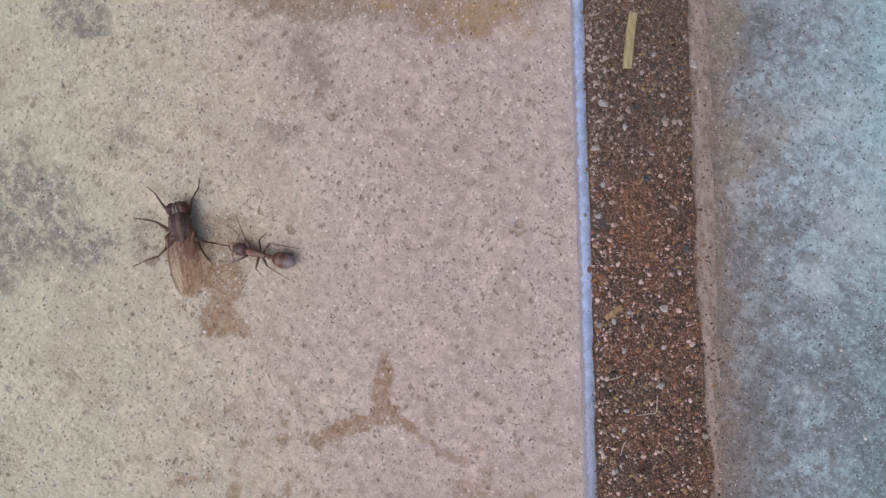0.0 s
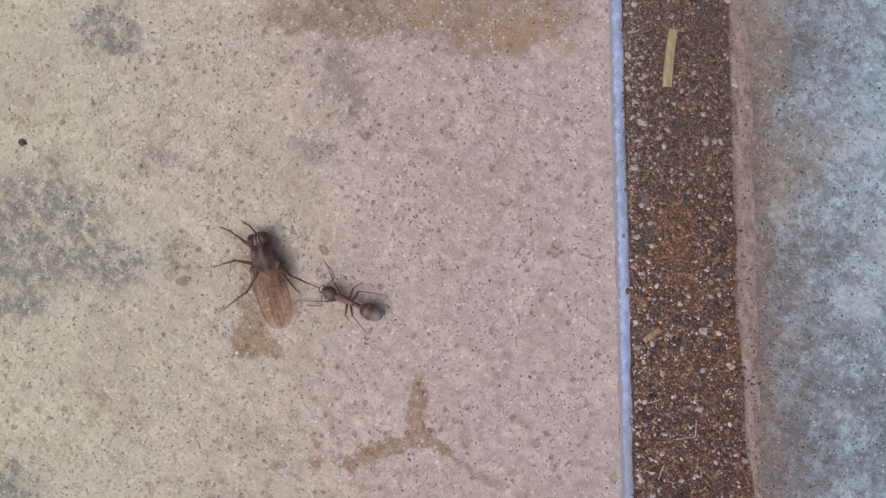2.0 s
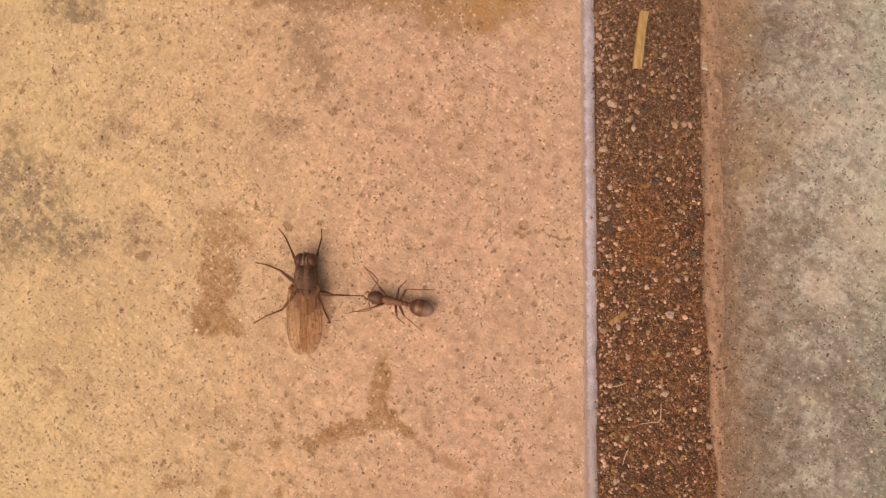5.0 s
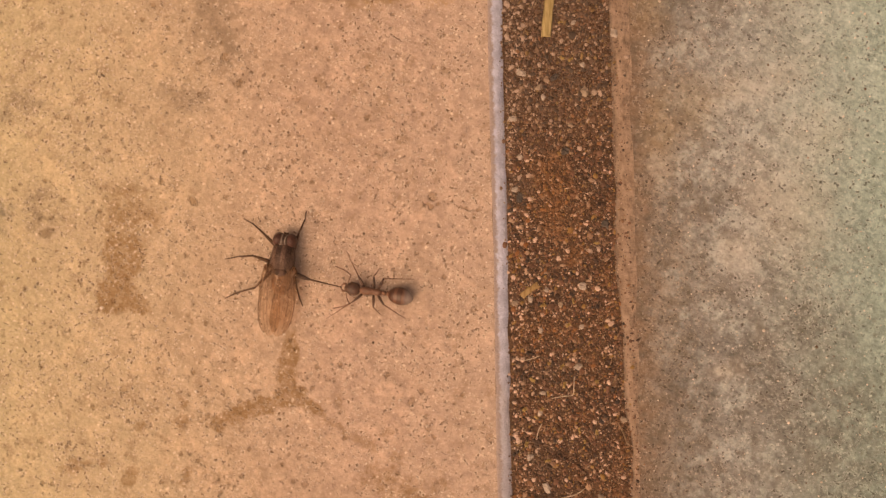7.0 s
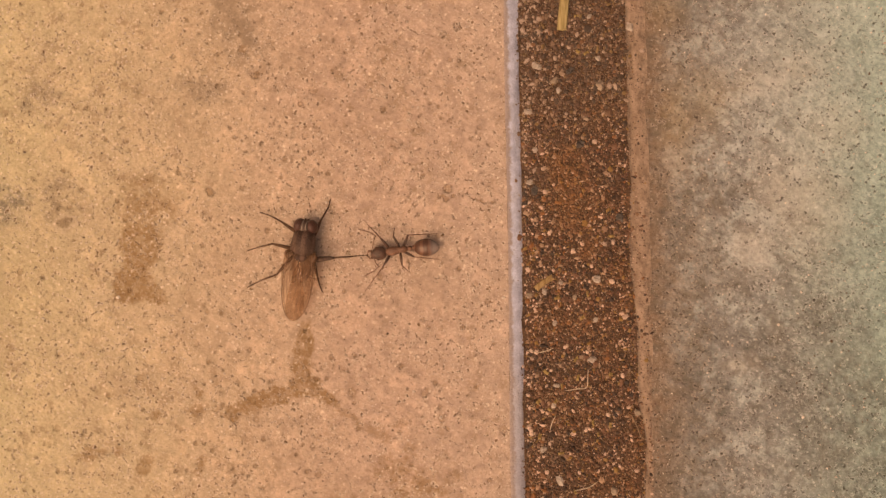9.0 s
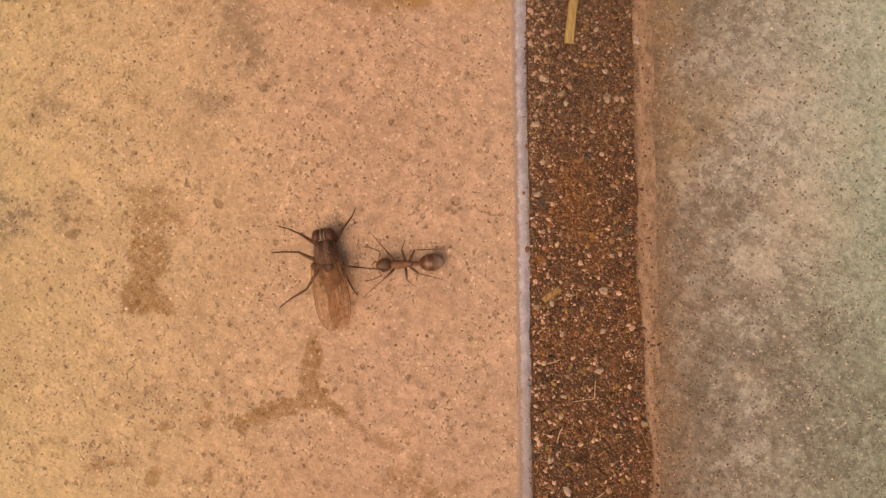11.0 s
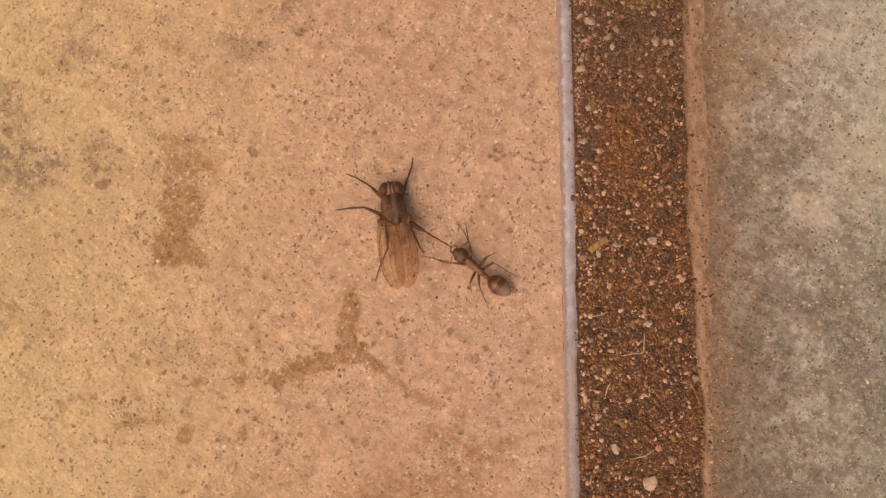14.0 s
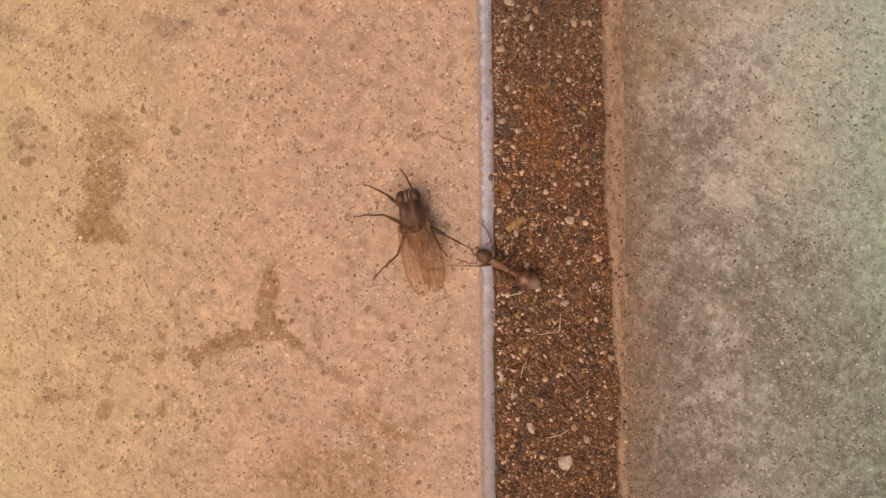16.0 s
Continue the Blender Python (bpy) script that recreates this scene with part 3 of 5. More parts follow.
def thorax_material():
    s = Shade("grey_brown_dusted_cuticle")
    x = s.split(s.p)[0]
    stripes = s.ramp(s.math("SINE", s.math("MULTIPLY", x, 7.5)), -0.2, 0.6)
    dust = s.noise(3.0, 4.0, 0.65)
    color = s.mix(s.math("MULTIPLY", stripes, 0.75), (0.070, 0.037, 0.026), (0.215, 0.124, 0.092))
    color = s.mix(s.ramp(dust, 0.45, 0.75), color, (0.115, 0.062, 0.045))
    y = s.math("ADD", s.split(s.p)[1], s.math("MULTIPLY", dust, 1.2))
    # paler mid-rear patch: dust, with a soft highlight painted into its colour
    dust_sheen = s.math("MULTIPLY", s.ramp(y, 0.9, 0.1), s.ramp(y, -0.9, -0.2))
    color = s.mix(s.math("MULTIPLY", dust_sheen, 0.35), color, (0.19, 0.115, 0.085))
    return s.finish(color, 0.5, s.bump(s.noise(6.0, 4.0, 0.7), 0.00015, 0.9), spec=0.35, coat=0.1)


def ant_material(name, dark, light):
    s = Shade(name)
    n = s.noise(2.5, 4.0, 0.6)
    return s.finish(s.mix(s.ramp(n, 0.3, 0.7), dark, light), 0.4, s.bump(s.noise(7.0, 4.0, 0.7), 0.00008, 0.8), coat=0.25)


def gaster_material():
    s = Shade("glossy_brown_gaster")
    y = s.math("ADD", s.split(s.p)[1], s.math("MULTIPLY", s.noise(1.5, 4.0), 0.4))
    bands = s.ramp(s.math("SINE", s.math("MULTIPLY", y, 9.0)), -0.2, 0.9)
    color = s.mix(bands, (0.10, 0.041, 0.024), (0.19, 0.083, 0.05))
    # highlight of the sky on the tip, painted as a paler colour
    color = s.mix(s.math("MULTIPLY", s.ramp(y, -1.0, -1.75), 0.75), color, (0.34, 0.28, 0.26))
    return s.finish(color, 0.42, s.bump(s.noise(9.0, 3.0), 0.00004, 0.7), coat=0.3)


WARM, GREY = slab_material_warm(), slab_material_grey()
EDGE, SOILED = edge_material(), soiled_edge_material()
SOIL, GRAINS, GRIT = sand_bed_material(), grain_material(), grit_material()
STRAW = plain_material("dry_straw", (0.30, 0.215, 0.09), (0.47, 0.36, 0.175), 1.2, 0.5, 0.0001, stretch=(4, 0.5, 4))
CHIP = plain_material("wood_splinter", (0.29, 0.175, 0.07), (0.45, 0.30, 0.14), 1.5, 0.6, 0.0001, stretch=(4, 0.6, 4))
PALE = plain_material("pale_quartz", (0.36, 0.295, 0.245), (0.58, 0.50, 0.44), 2.5, 0.7, 0.0001, spec=0.25)
TAN = plain_material("tan_stone", (0.27, 0.20, 0.145), (0.44, 0.34, 0.26), 2.5, 0.6, 0.0001)
DARKSTONE = plain_material("dark_crumb", (0.05, 0.042, 0.038), (0.13, 0.11, 0.095), 3.0, 0.8, 0.0001)
FIBRE = plain_material("pale_fibre", (0.45, 0.36, 0.27), (0.66, 0.56, 0.45), 3.0, 0.6)
TWIG = plain_material("brown_twig", (0.16, 0.10, 0.06), (0.34, 0.24, 0.15), 2.0, 0.7)
LEAF = plain_material("dry_leaf", (0.26, 0.165, 0.055), (0.45, 0.31, 0.12), 2.0, 0.6)
EARTH = plain_material("distant_paving", (0.30, 0.28, 0.25), (0.42, 0.39, 0.35), 0.02, 0.85)
THORAX = thorax_material()
EYE = plain_material("red_brown_eye", (0.060, 0.024, 0.017), (0.125, 0.050, 0.037), 9.0, 0.36, 0.00005)
FACE = plain_material("dark_face", (0.045, 0.027, 0.02), (0.13, 0.08, 0.06), 4.0, 0.6, spec=0.3)
BELLY = plain_material("brown_abdomen", (0.30, 0.17, 0.095), (0.46, 0.29, 0.19), 1.6, 0.4, 0.00006)
LIMB = plain_material("black_brown_limb", (0.070, 0.034, 0.019), (0.155, 0.078, 0.044), 4.0, 0.5, spec=0.3)
VEIN = plain_material("brown_vein", (0.12, 0.058, 0.03), (0.22, 0.115, 0.065), 3.0, 0.45)
DUST = plain_material("pale_dust", (0.22, 0.165, 0.14), (0.40, 0.32, 0.275), 5.0, 0.7)
ROOT = plain_material("dark_orange_sclerite", (0.09, 0.042, 0.022), (0.17, 0.08, 0.04), 3.0, 0.4)
WING = wing_material()
ANT_BODY = ant_material("red_brown_cuticle", (0.155, 0.068, 0.040), (0.26, 0.125, 0.078))
ANT_DARK = ant_material("dark_brown_cuticle", (0.075, 0.036, 0.023), (0.155, 0.076, 0.050))
GASTER = gaster_material()
ANT_LIMB = ant_material("translucent_brown_limb", (0.15, 0.068, 0.04), (0.27, 0.13, 0.08))


# ---- mesh helpers ----
def mesh_object(name, mesh, material, parent=None, label="", smooth=True):
    mesh.materials.append(material)
    if smooth:
        for face in mesh.polygons:
            face.use_smooth = True
    ob = new(name, mesh)
    if parent is not None:
        ob.parent = parent
    if label:
        ob["label"] = label
    return ob


def part(name, bm, material, parent=None, label="", smooth=True):
    """Links a bmesh, drawn in millimetres, as one mesh object in metres."""
    bmesh.ops.scale(bm, vec=(MM, MM, MM), verts=bm.verts)
    bmesh.ops.recalc_face_normals(bm, faces=bm.faces)
    mesh = bpy.data.meshes.new(name)
    bm.to_mesh(mesh)
    bm.free()
    return mesh_object(name, mesh, material, parent, label, smooth)


def ball(bm, at, radii, turn=(0, 0, 0), rings=10, rough=0.0, seed=0.0):
    m = Matrix.LocRotScale(at, Euler([radians(a) for a in turn]), radii)
    made = bmesh.ops.create_uvsphere(bm, u_segments=rings * 2, v_segments=rings, radius=1.0)["verts"]
    for v in made:
        if rough:
            v.co *= 1.0 + rough * noise.noise(v.co * 1.7 + Vector((seed, seed * 0.7, 3.1)))
        v.co = m @ v.co
    return made


def tube(bm, points, radii, sides=8):
    """A closed tapering tube through the points."""
    points = [Vector(p) for p in points]
    rings = []
    for i, p in enumerate(points):
        ahead = (points[min(i + 1, len(points) - 1)] - points[max(i - 1, 0)]).normalized()
        across = ahead.cross(Vector((0.13, 0.21, 0.97)))
        if across.length < 1e-4:
            across = ahead.cross(Vector((1, 0, 0)))
        across.normalize()
        over = across.cross(ahead)
        rings.append([bm.verts.new(p + radii[i] * (math.cos(a) * across + math.sin(a) * over)) for a in (2 * math.pi * k / sides for k in range(sides))])
    for one, two in zip(rings, rings[1:]):
        for k in range(sides):
            bm.faces.new((one[k], one[(k + 1) % sides], two[(k + 1) % sides], two[k]))
    bm.faces.new(rings[0][::-1])
    bm.faces.new(rings[-1])


def curve_points(points, steps=5):
    """A smooth line through the given points."""
    points = [Vector(p) for p in points]
    line = []
    for i in range(len(points) - 1):
        a, b, c, d = points[max(i - 1, 0)], points[i], points[i + 1], points[min(i + 2, len(points) - 1)]
        for k in range(steps):
            t = k / steps
            line.append(0.5 * (2 * b + (c - a) * t + (2 * a - 5 * b + 4 * c - d) * t * t + (3 * b - a - 3 * c + d) * t ** 3))
    line.append(points[-1])
    return line


def sheet(name, xs, ys, height, material, parent=None, label=""):
    """A sheet over a grid of x and y in millimetres, with the height z(x, y) and a shift of x."""
    gx, gy = np.meshgrid(xs, ys)
    gx, gz = height(gx, gy)
    verts = np.stack([gx, gy, gz], -1).reshape(-1, 3) * MM
    nx, ny = len(xs), len(ys)
    base = (np.arange(ny - 1)[:, None] * nx + np.arange(nx - 1)[None]).ravel()
    faces = np.stack([base, base + 1, base + nx + 1, base + nx], -1)
    mesh = bpy.data.meshes.new(name)
    mesh.from_pydata(verts.tolist(), [], faces.tolist())
    ob = mesh_object(name, mesh, material, parent, label)
    # the wide outer faces stay flat
    for face in mesh.polygons:
        face.use_smooth = face.area < 5e-5
    return ob


def waves(x, y, seed, scale, count=7):
    """Smooth random undulation between about -1 and 1."""
    rng = np.random.default_rng(seed)
    total = 0.0
    for k in range(count):
        angle, phase, f = rng.uniform(0, 2 * np.pi), rng.uniform(0, 2 * np.pi), scale * rng.uniform(0.5, 2.2)
        total = total + np.sin(f * (x * np.cos(angle) + y * np.sin(angle)) + phase)
    return total / count ** 0.5 / 1.4


# ---- ground: two concrete slabs and the sandy joint between them ----
NEAR_Y = np.concatenate([[-1500.5, -1500, -400, -120, -60], np.arange(-42, 42.1, 0.4), [60, 120, 400, 1500, 1500.5]])
LEFT_EDGE = 5.6


def left_edge(y):
    return 0.05 * waves(y * 0, y, 3, 0.25) + 0.025 * waves(y * 0, y, 4, 1.6)


def right_edge(y):
    """x of the soiled edge where it meets the sand: it steps back along the joint."""
    y = np.clip(y, -60, 60)
    step = 0.75 / (1 + np.exp((y + 9.0) / 4.0)) + 0.35 / (1 + np.exp((y + 18.0) / 0.5)) * np.exp(np.minimum(0, (y + 21) / 6.0))
    return 16.35 + step + 0.14 * waves(y * 0, y, 5, 0.5) + 0.10 * waves(y * 0, y, 6, 2.4)


def relief(x, y, seed):
    """Slight unevenness of a slab, which drops to the ground at its outer sides."""
    return np.where((abs(x) > 1500.2) | (abs(y) > 1500.2), -45.0, 0.0) + 0.05 * waves(x, y, seed, 0.25) + 0.02 * waves(x, y, seed + 1, 1.1)


def build_ground():
    far = bmesh.new()
    bmesh.ops.create_grid(far, x_segments=8, y_segments=8, size=60000)
    for v in far.verts:
        v.co.z = -45
    tagged(part("ground", far, EARTH), "plain grey paving reaching away on all sides", "ground", kind="structure")

    xs = np.concatenate([[-1500.5, -1500, -400, -150, -90], np.arange(-64, LEFT_EDGE, 0.4), [LEFT_EDGE]])
    fade = lambda x: np.clip((LEFT_EDGE - x) / 1.5, 0, 1)
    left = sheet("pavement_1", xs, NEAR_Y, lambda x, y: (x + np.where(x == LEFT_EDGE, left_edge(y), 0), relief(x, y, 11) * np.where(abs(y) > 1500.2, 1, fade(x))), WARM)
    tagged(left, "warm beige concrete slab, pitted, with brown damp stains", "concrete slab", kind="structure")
    turn = np.linspace(0, math.pi / 2, 9)
    around = lambda x, y: (LEFT_EDGE + left_edge(y) + 1.5 * np.sin(x) + 0.03 * waves(x, y, 21, 1.2), -1.1 + 1.1 * np.cos(x))
    sheet("rounded_edge", turn, NEAR_Y, around, EDGE, left, "smooth pale cement edge with a painted blue sky sheen")
    sheet("side", np.linspace(0, 1, 4), NEAR_Y, lambda x, y: (LEFT_EDGE + 1.5 + left_edge(y) + 0.03 * waves(x * 0 + 1.571, y, 21, 1.2), -1.1 - 42 * x), SOIL, left)

    start = 18.0
    xs = np.concatenate([[start], np.arange(18.4, 60, 0.4), [90, 150, 400, 1500, 1500.5]])
    begin = lambda x, y: x + np.where(x == start, 0.16 * waves(y * 0, y, 8, 0.6), 0)
    grow = lambda x: np.clip((x - start) / 1.5, 0, 1)
    right = sheet("pavement_2", xs, NEAR_Y, lambda x, y: (begin(x, y), relief(x, y, 31) * np.where(abs(y) > 1500.2, 1, 1.3 * grow(x))), GREY)
    tagged(right, "grey concrete slab, rough and pitted, soiled along the joint", "concrete slab", kind="structure")

    def shoulder(u, y):
        outer, inner = start + 0.16 * waves(y * 0, y, 8, 0.6), right_edge(y)
        dent = 0.06 * waves(u * 3, y, 41, 1.1) * np.sin(np.pi * np.clip(u, 0, 1))
        return outer + (inner - outer) * np.sin(u * math.pi / 2) ** 0.9, -0.75 * (1 - np.cos(u * math.pi / 2)) + dent

    sheet("rounded_edge", np.linspace(0, 1, 10), NEAR_Y, shoulder, SOILED, right, "brown soiled cement edge")
    sheet("side", np.linspace(0, 1, 4), NEAR_Y, lambda x, y: (right_edge(y) + 0 * x, -0.75 - 42 * x), SOIL, right)

    xs = np.arange(6.2, 18.5, 0.3)
    bed = sheet("joint_bed", xs, NEAR_Y, lambda x, y: (x, sand_height(x, y) - 0.01), SOIL)
    tagged(bed, "dark brown packed soil filling the joint", "soil", kind="structure")


def sand_height(x, y):
    return -0.55 + 0.09 * waves(x, y, 51, 0.7) + 0.05 * waves(x, y, 52, 2.2)


def grain_shapes(rng, count=6):
    bm = bmesh.new()
    bmesh.ops.create_icosphere(bm, subdivisions=1, radius=1.0)
    base = np.array([v.co for v in bm.verts])
    faces = np.array([[v.index for v in f.verts] for f in bm.faces])
    bm.free()
    return [base * rng.uniform(0.72, 1.2, (len(base), 1)) for _ in range(count)], faces


def build_sand():
    """Loose sand grains over the joint's bed, as one heap."""
    rng = np.random.default_rng(7)
    shapes, faces = grain_shapes(rng)
    count = 38000
    y = rng.uniform(-36, 33, count)
    left = 7.12 + 0 * y
    x = left + (right_edge(y) + 0.1 - left) * rng.uniform(0, 1, count)
    size = np.clip(rng.lognormal(math.log(0.082), 0.46, count), 0.04, 0.32)
    coarse = rng.random(count) < 0.022 + 0.075 * (x < 8.6)
    size[coarse] = rng.uniform(0.13, 0.27, coarse.sum())
    z = sand_height(x, y) + rng.uniform(-0.06, 0.05, count)
    # a few stray grains on the slabs' edges
    stray = rng.random(count) < 0.07
    x[stray] = (rng.random(stray.sum()) > 0.26) * 10.6 + 7.05 + rng.normal(0, 0.20, stray.sum())
    side = x[stray] > 10
    x[stray] = np.where(side, right_edge(y[stray]) + 1.4 * rng.random(stray.sum()) ** 2.6, x[stray])
    down = np.clip((x[stray] - LEFT_EDGE) / 1.5, 0, 1)
    part_way = np.clip((18.0 - x[stray]) / (18.0 - right_edge(y[stray])), 0, 1) ** (1 / 0.9)
    z[stray] = np.where(side, -0.75 * (1 - np.sqrt(1 - part_way ** 2)), -1.1 + 1.1 * np.sqrt(1 - down ** 2))
    size[stray] *= np.where(side, 0.7, 1.05)
    verts, polys = [], []
    for i in range(count):
        q = rng.normal(size=(3, 3))
        turn, _ = np.linalg.qr(q)
        v = shapes[i % len(shapes)] * rng.uniform(0.45, 1.45, 3) * size[i]
        verts.append(v @ turn.T * (1, 1, 0.7) + (x[i], y[i], z[i]))
        polys.append(faces + i * len(v))
    mesh = bpy.data.meshes.new("joint_sand")
    mesh.from_pydata((np.concatenate(verts) * MM).tolist(), [], np.concatenate(polys).tolist())
    ob = mesh_object("joint_sand", mesh, GRAINS, smooth=False)
    tagged(ob, "coarse brown and rust-coloured sand filling the joint", "sand", kind="stuff")


def build_grit():
    """Fine pale and dark grit stuck on both slabs."""
    rng = np.random.default_rng(19)
    shapes, faces = grain_shapes(rng)
    verts, polys = [], []
    for k in range(3600):
        x = rng.uniform(-56, 5.6) if k % 3 else rng.uniform(18.4, 50)
        y = rng.uniform(-34, 30)
        z = float(relief(np.array(x), np.array(y), 11 if x < 10 else 31))
        turn, _ = np.linalg.qr(rng.normal(size=(3, 3)))
        v = shapes[k % len(shapes)] * rng.uniform(0.5, 1.3, 3) * np.clip(rng.lognormal(math.log(0.062), 0.35), 0.03, 0.16)
        verts.append(v @ turn.T * (1, 1, 0.6) + (x, y, z))
        polys.append(faces + k * len(v))
    mesh = bpy.data.meshes.new("slab_grit")
    mesh.from_pydata((np.concatenate(verts) * MM).tolist(), [], np.concatenate(polys).tolist())
    tagged(mesh_object("slab_grit", mesh, GRIT, smooth=False), "fine pale and dark grit stuck on the concrete slabs", "grit", kind="stuff")


# ---- loose things in the joint ----
def pebble(x, y, radius, material, seed, label, flat=0.55):
    bm = bmesh.new()
    bmesh.ops.create_icosphere(bm, subdivisions=2, radius=1.0)
    rng = random.Random(seed)
    radius *= 0.9
    stretch, turn = rng.uniform(0.65, 0.95), rng.uniform(0, 3.14)
    for v in bm.verts:
        v.co *= 1 + 0.75 * noise.noise(v.co * 1.3 + Vector((seed * 1.7, 0, 0)))
        v.co = Matrix.Rotation(turn, 3, "Z") @ Vector((v.co.x * radius, v.co.y * radius * stretch, v.co.z * radius * flat))
    ob = part("pebble", bm, material, smooth=False)
    z = float(sand_height(np.array(x), np.array(y))) + 0.02 if 7.0 < x < 16.4 else -0.15
    ob.matrix_world = pose(x * MM, y * MM, z * MM + 0.25 * radius * MM)
    return tagged(ob, label, "pebble", "pebbles in the joint")


def build_pebbles():
    pale = "small pale rounded pebble lying on the joint sand"
    tan = "small tan pebble lying on the joint sand"
    rows = [(8.46, 13.05, 0.46), (13.39, -5.92, 0.40), (8.84, -7.01, 0.36), (12.98, -12.99, 0.42), (16.64, 16.22, 0.42), (7.7, 9.0, 0.36), (7.7, 2.7, 0.36), (9.8, -15.3, 0.30), (9.5, -17.0, 0.30), (13.3, -9.5, 0.26), (10.3, -6.2, 0.26)]
    for i, (x, y, r) in enumerate(rows):
        pebble(x, y, r, PALE, i + 1, pale)
    rows = [(13.2, 17.4, 0.30), (10.0, 11.7, 0.36), (10.4, 10.9, 0.33), (14.0, 11.2, 0.48), (13.9, 13.6, 0.30), (12.8, 8.3, 0.30), (8.2, 5.6, 0.30), (11.5, -7.5, 0.27), (9.7, -9.8, 0.30), (16.7, -17.6, 0.34), (8.5, -20.9, 0.36), (7.5, -7.3, 0.34), (9.9, -23.6, 0.5), (14.6, -24.5, 0.4)]
    for i, (x, y, r) in enumerate(rows):
        pebble(x, y, r, TAN if i % 2 else PALE, i + 31, tan if i % 2 else pale)
    tagged(pebble(12.8, -26.5, 0.72, PALE, 77, "x", 0.35), "pale flat stone flake lying on the joint sand", "stone flake")
    for i, (x, y) in enumerate([(11.4, 12.6), (8.1, 2.0), (15.6, -0.5), (12.2, 6.0)]):
        pebble(x, y, 0.42, DARKSTONE, i + 91, "small blackish pebble half sunk in the joint sand")
    crumb = pebble(-49.4, 13.3, 0.5, DARKSTONE, 55, "x", 0.6)
    crumb.name = "soil_crumb"
    tagged(crumb, "dark crumb of soil lying on the concrete slab", "soil crumb", "soil crumbs")


def sliver(name, a, b, width, thick, z, material, label, category):
    """A split, slightly bent sliver of straw or wood from a to b."""
    bm = bmesh.new()
    a, b = Vector((*a, 0)), Vector((*b, 0))
    along = (b - a).normalized()
    across = Vector((-along.y, along.x, 0))
    rings = []
    for i in range(13):
        t = i / 12
        w = width * (1 + 0.13 * noise.noise(Vector((t * 4, width * 9, 0.3)))) * 0.5
        c = a.lerp(b, t) + across * 0.06 * math.sin(t * 3.0)
        rise = 0.05 * math.sin(t * 5)
        shape = ((-1, 0.0), (-0.85, thick), (-0.25, thick * 1.25), (0.3, thick * 1.15), (0.85, thick * 0.95), (1, 0.0))
        rings.append([bm.verts.new(c + across * u * w + Vector((0, 0, h + rise)) + along * 0.25 * noise.noise(Vector((u * 3, t * 2, 5))) * (i in (0, 12))) for u, h in shape])
    for one, two in zip(rings, rings[1:]):
        for k in range(6):
            bm.faces.new((one[k], one[(k + 1) % 6], two[(k + 1) % 6], two[k]))
    bm.faces.new(rings[0])
    bm.faces.new(rings[-1][::-1])
    ob = part(name, bm, material, smooth=False)
    ob.location.z = z * MM
    return tagged(ob, label, category)


def thread(name, points, radius, material, label, category, group=""):
    bm = bmesh.new()
    line = curve_points([(x, y, z) for x, y, z in points])
    tube(bm, line, [radius * (1 - 0.5 * abs(2 * i / (len(line) - 1) - 1) ** 3) for i in range(len(line))], 6)
    return tagged(part(name, bm, material), label, category, group)


def build_litter():
    sliver("straw_stalk", (10.74, 16.2), (11.45, 21.3), 0.85, 0.20, -0.50, STRAW, "flat piece of dry yellow straw on the joint sand", "straw")
    sliver("wood_splinter", (8.05, -6.75), (9.5, -5.75), 0.55, 0.18, -0.48, CHIP, "short yellow-brown wood splinter on the joint sand", "wood splinter")
    group = "fibres on the sand"
    thread("plant_fibre", [(10.5, -15.7, -0.2), (11.6, -15.5, -0.1), (12.35, -15.4, -0.15), (12.45, -14.6, -0.1), (12.5, -13.8, -0.15)], 0.05, FIBRE, "thin bent pale plant fibre on the joint sand", "plant fibre", group)
    thread("plant_fibre", [(7.2, -12.1, -0.1), (8.3, -12.3, -0.15), (9.5, -11.95, -0.15)], 0.045, FIBRE, "thin curved pale plant fibre on the joint sand", "plant fibre", group)
    thread("plant_fibre", [(9.1, -19.1, -0.15), (9.3, -18.4, -0.1), (9.6, -17.9, -0.15)], 0.05, FIBRE, "short pale plant fibre on the joint sand", "plant fibre", group)
    thread("plant_fibre", [(11.2, -24.4, -0.15), (12.4, -24.1, -0.1), (13.2, -23.6, -0.15)], 0.05, FIBRE, "short curved tan plant fibre on the joint sand", "plant fibre", group)
    rng = random.Random(12)
    for k in range(22):
        x, y, a = rng.uniform(7.8, 15.8), rng.choice([rng.uniform(-28, -8), rng.uniform(-30, 18)]), rng.uniform(0, 3.1)
        reach, wide = rng.uniform(0.25, 0.5), rng.uniform(0.16, 0.3)
        z = float(sand_height(np.array(x), np.array(y))) + 0.14
        bit = sliver("leaf_fragment", (x, y), (x + reach * math.cos(a), y + reach * math.sin(a)), wide, 0.05, z, LEAF, "tiny dry yellow-brown leaf fragment on the joint sand", "leaf fragment")
        tagged(bit, group="dry leaf fragments")
    thread("twig", [(16.2, -17.8, -0.1), (16.6, -18.7, 0.0), (17.0, -19.8, -0.1)], 0.07, TWIG, "thin brown twig against the soiled slab edge", "twig")


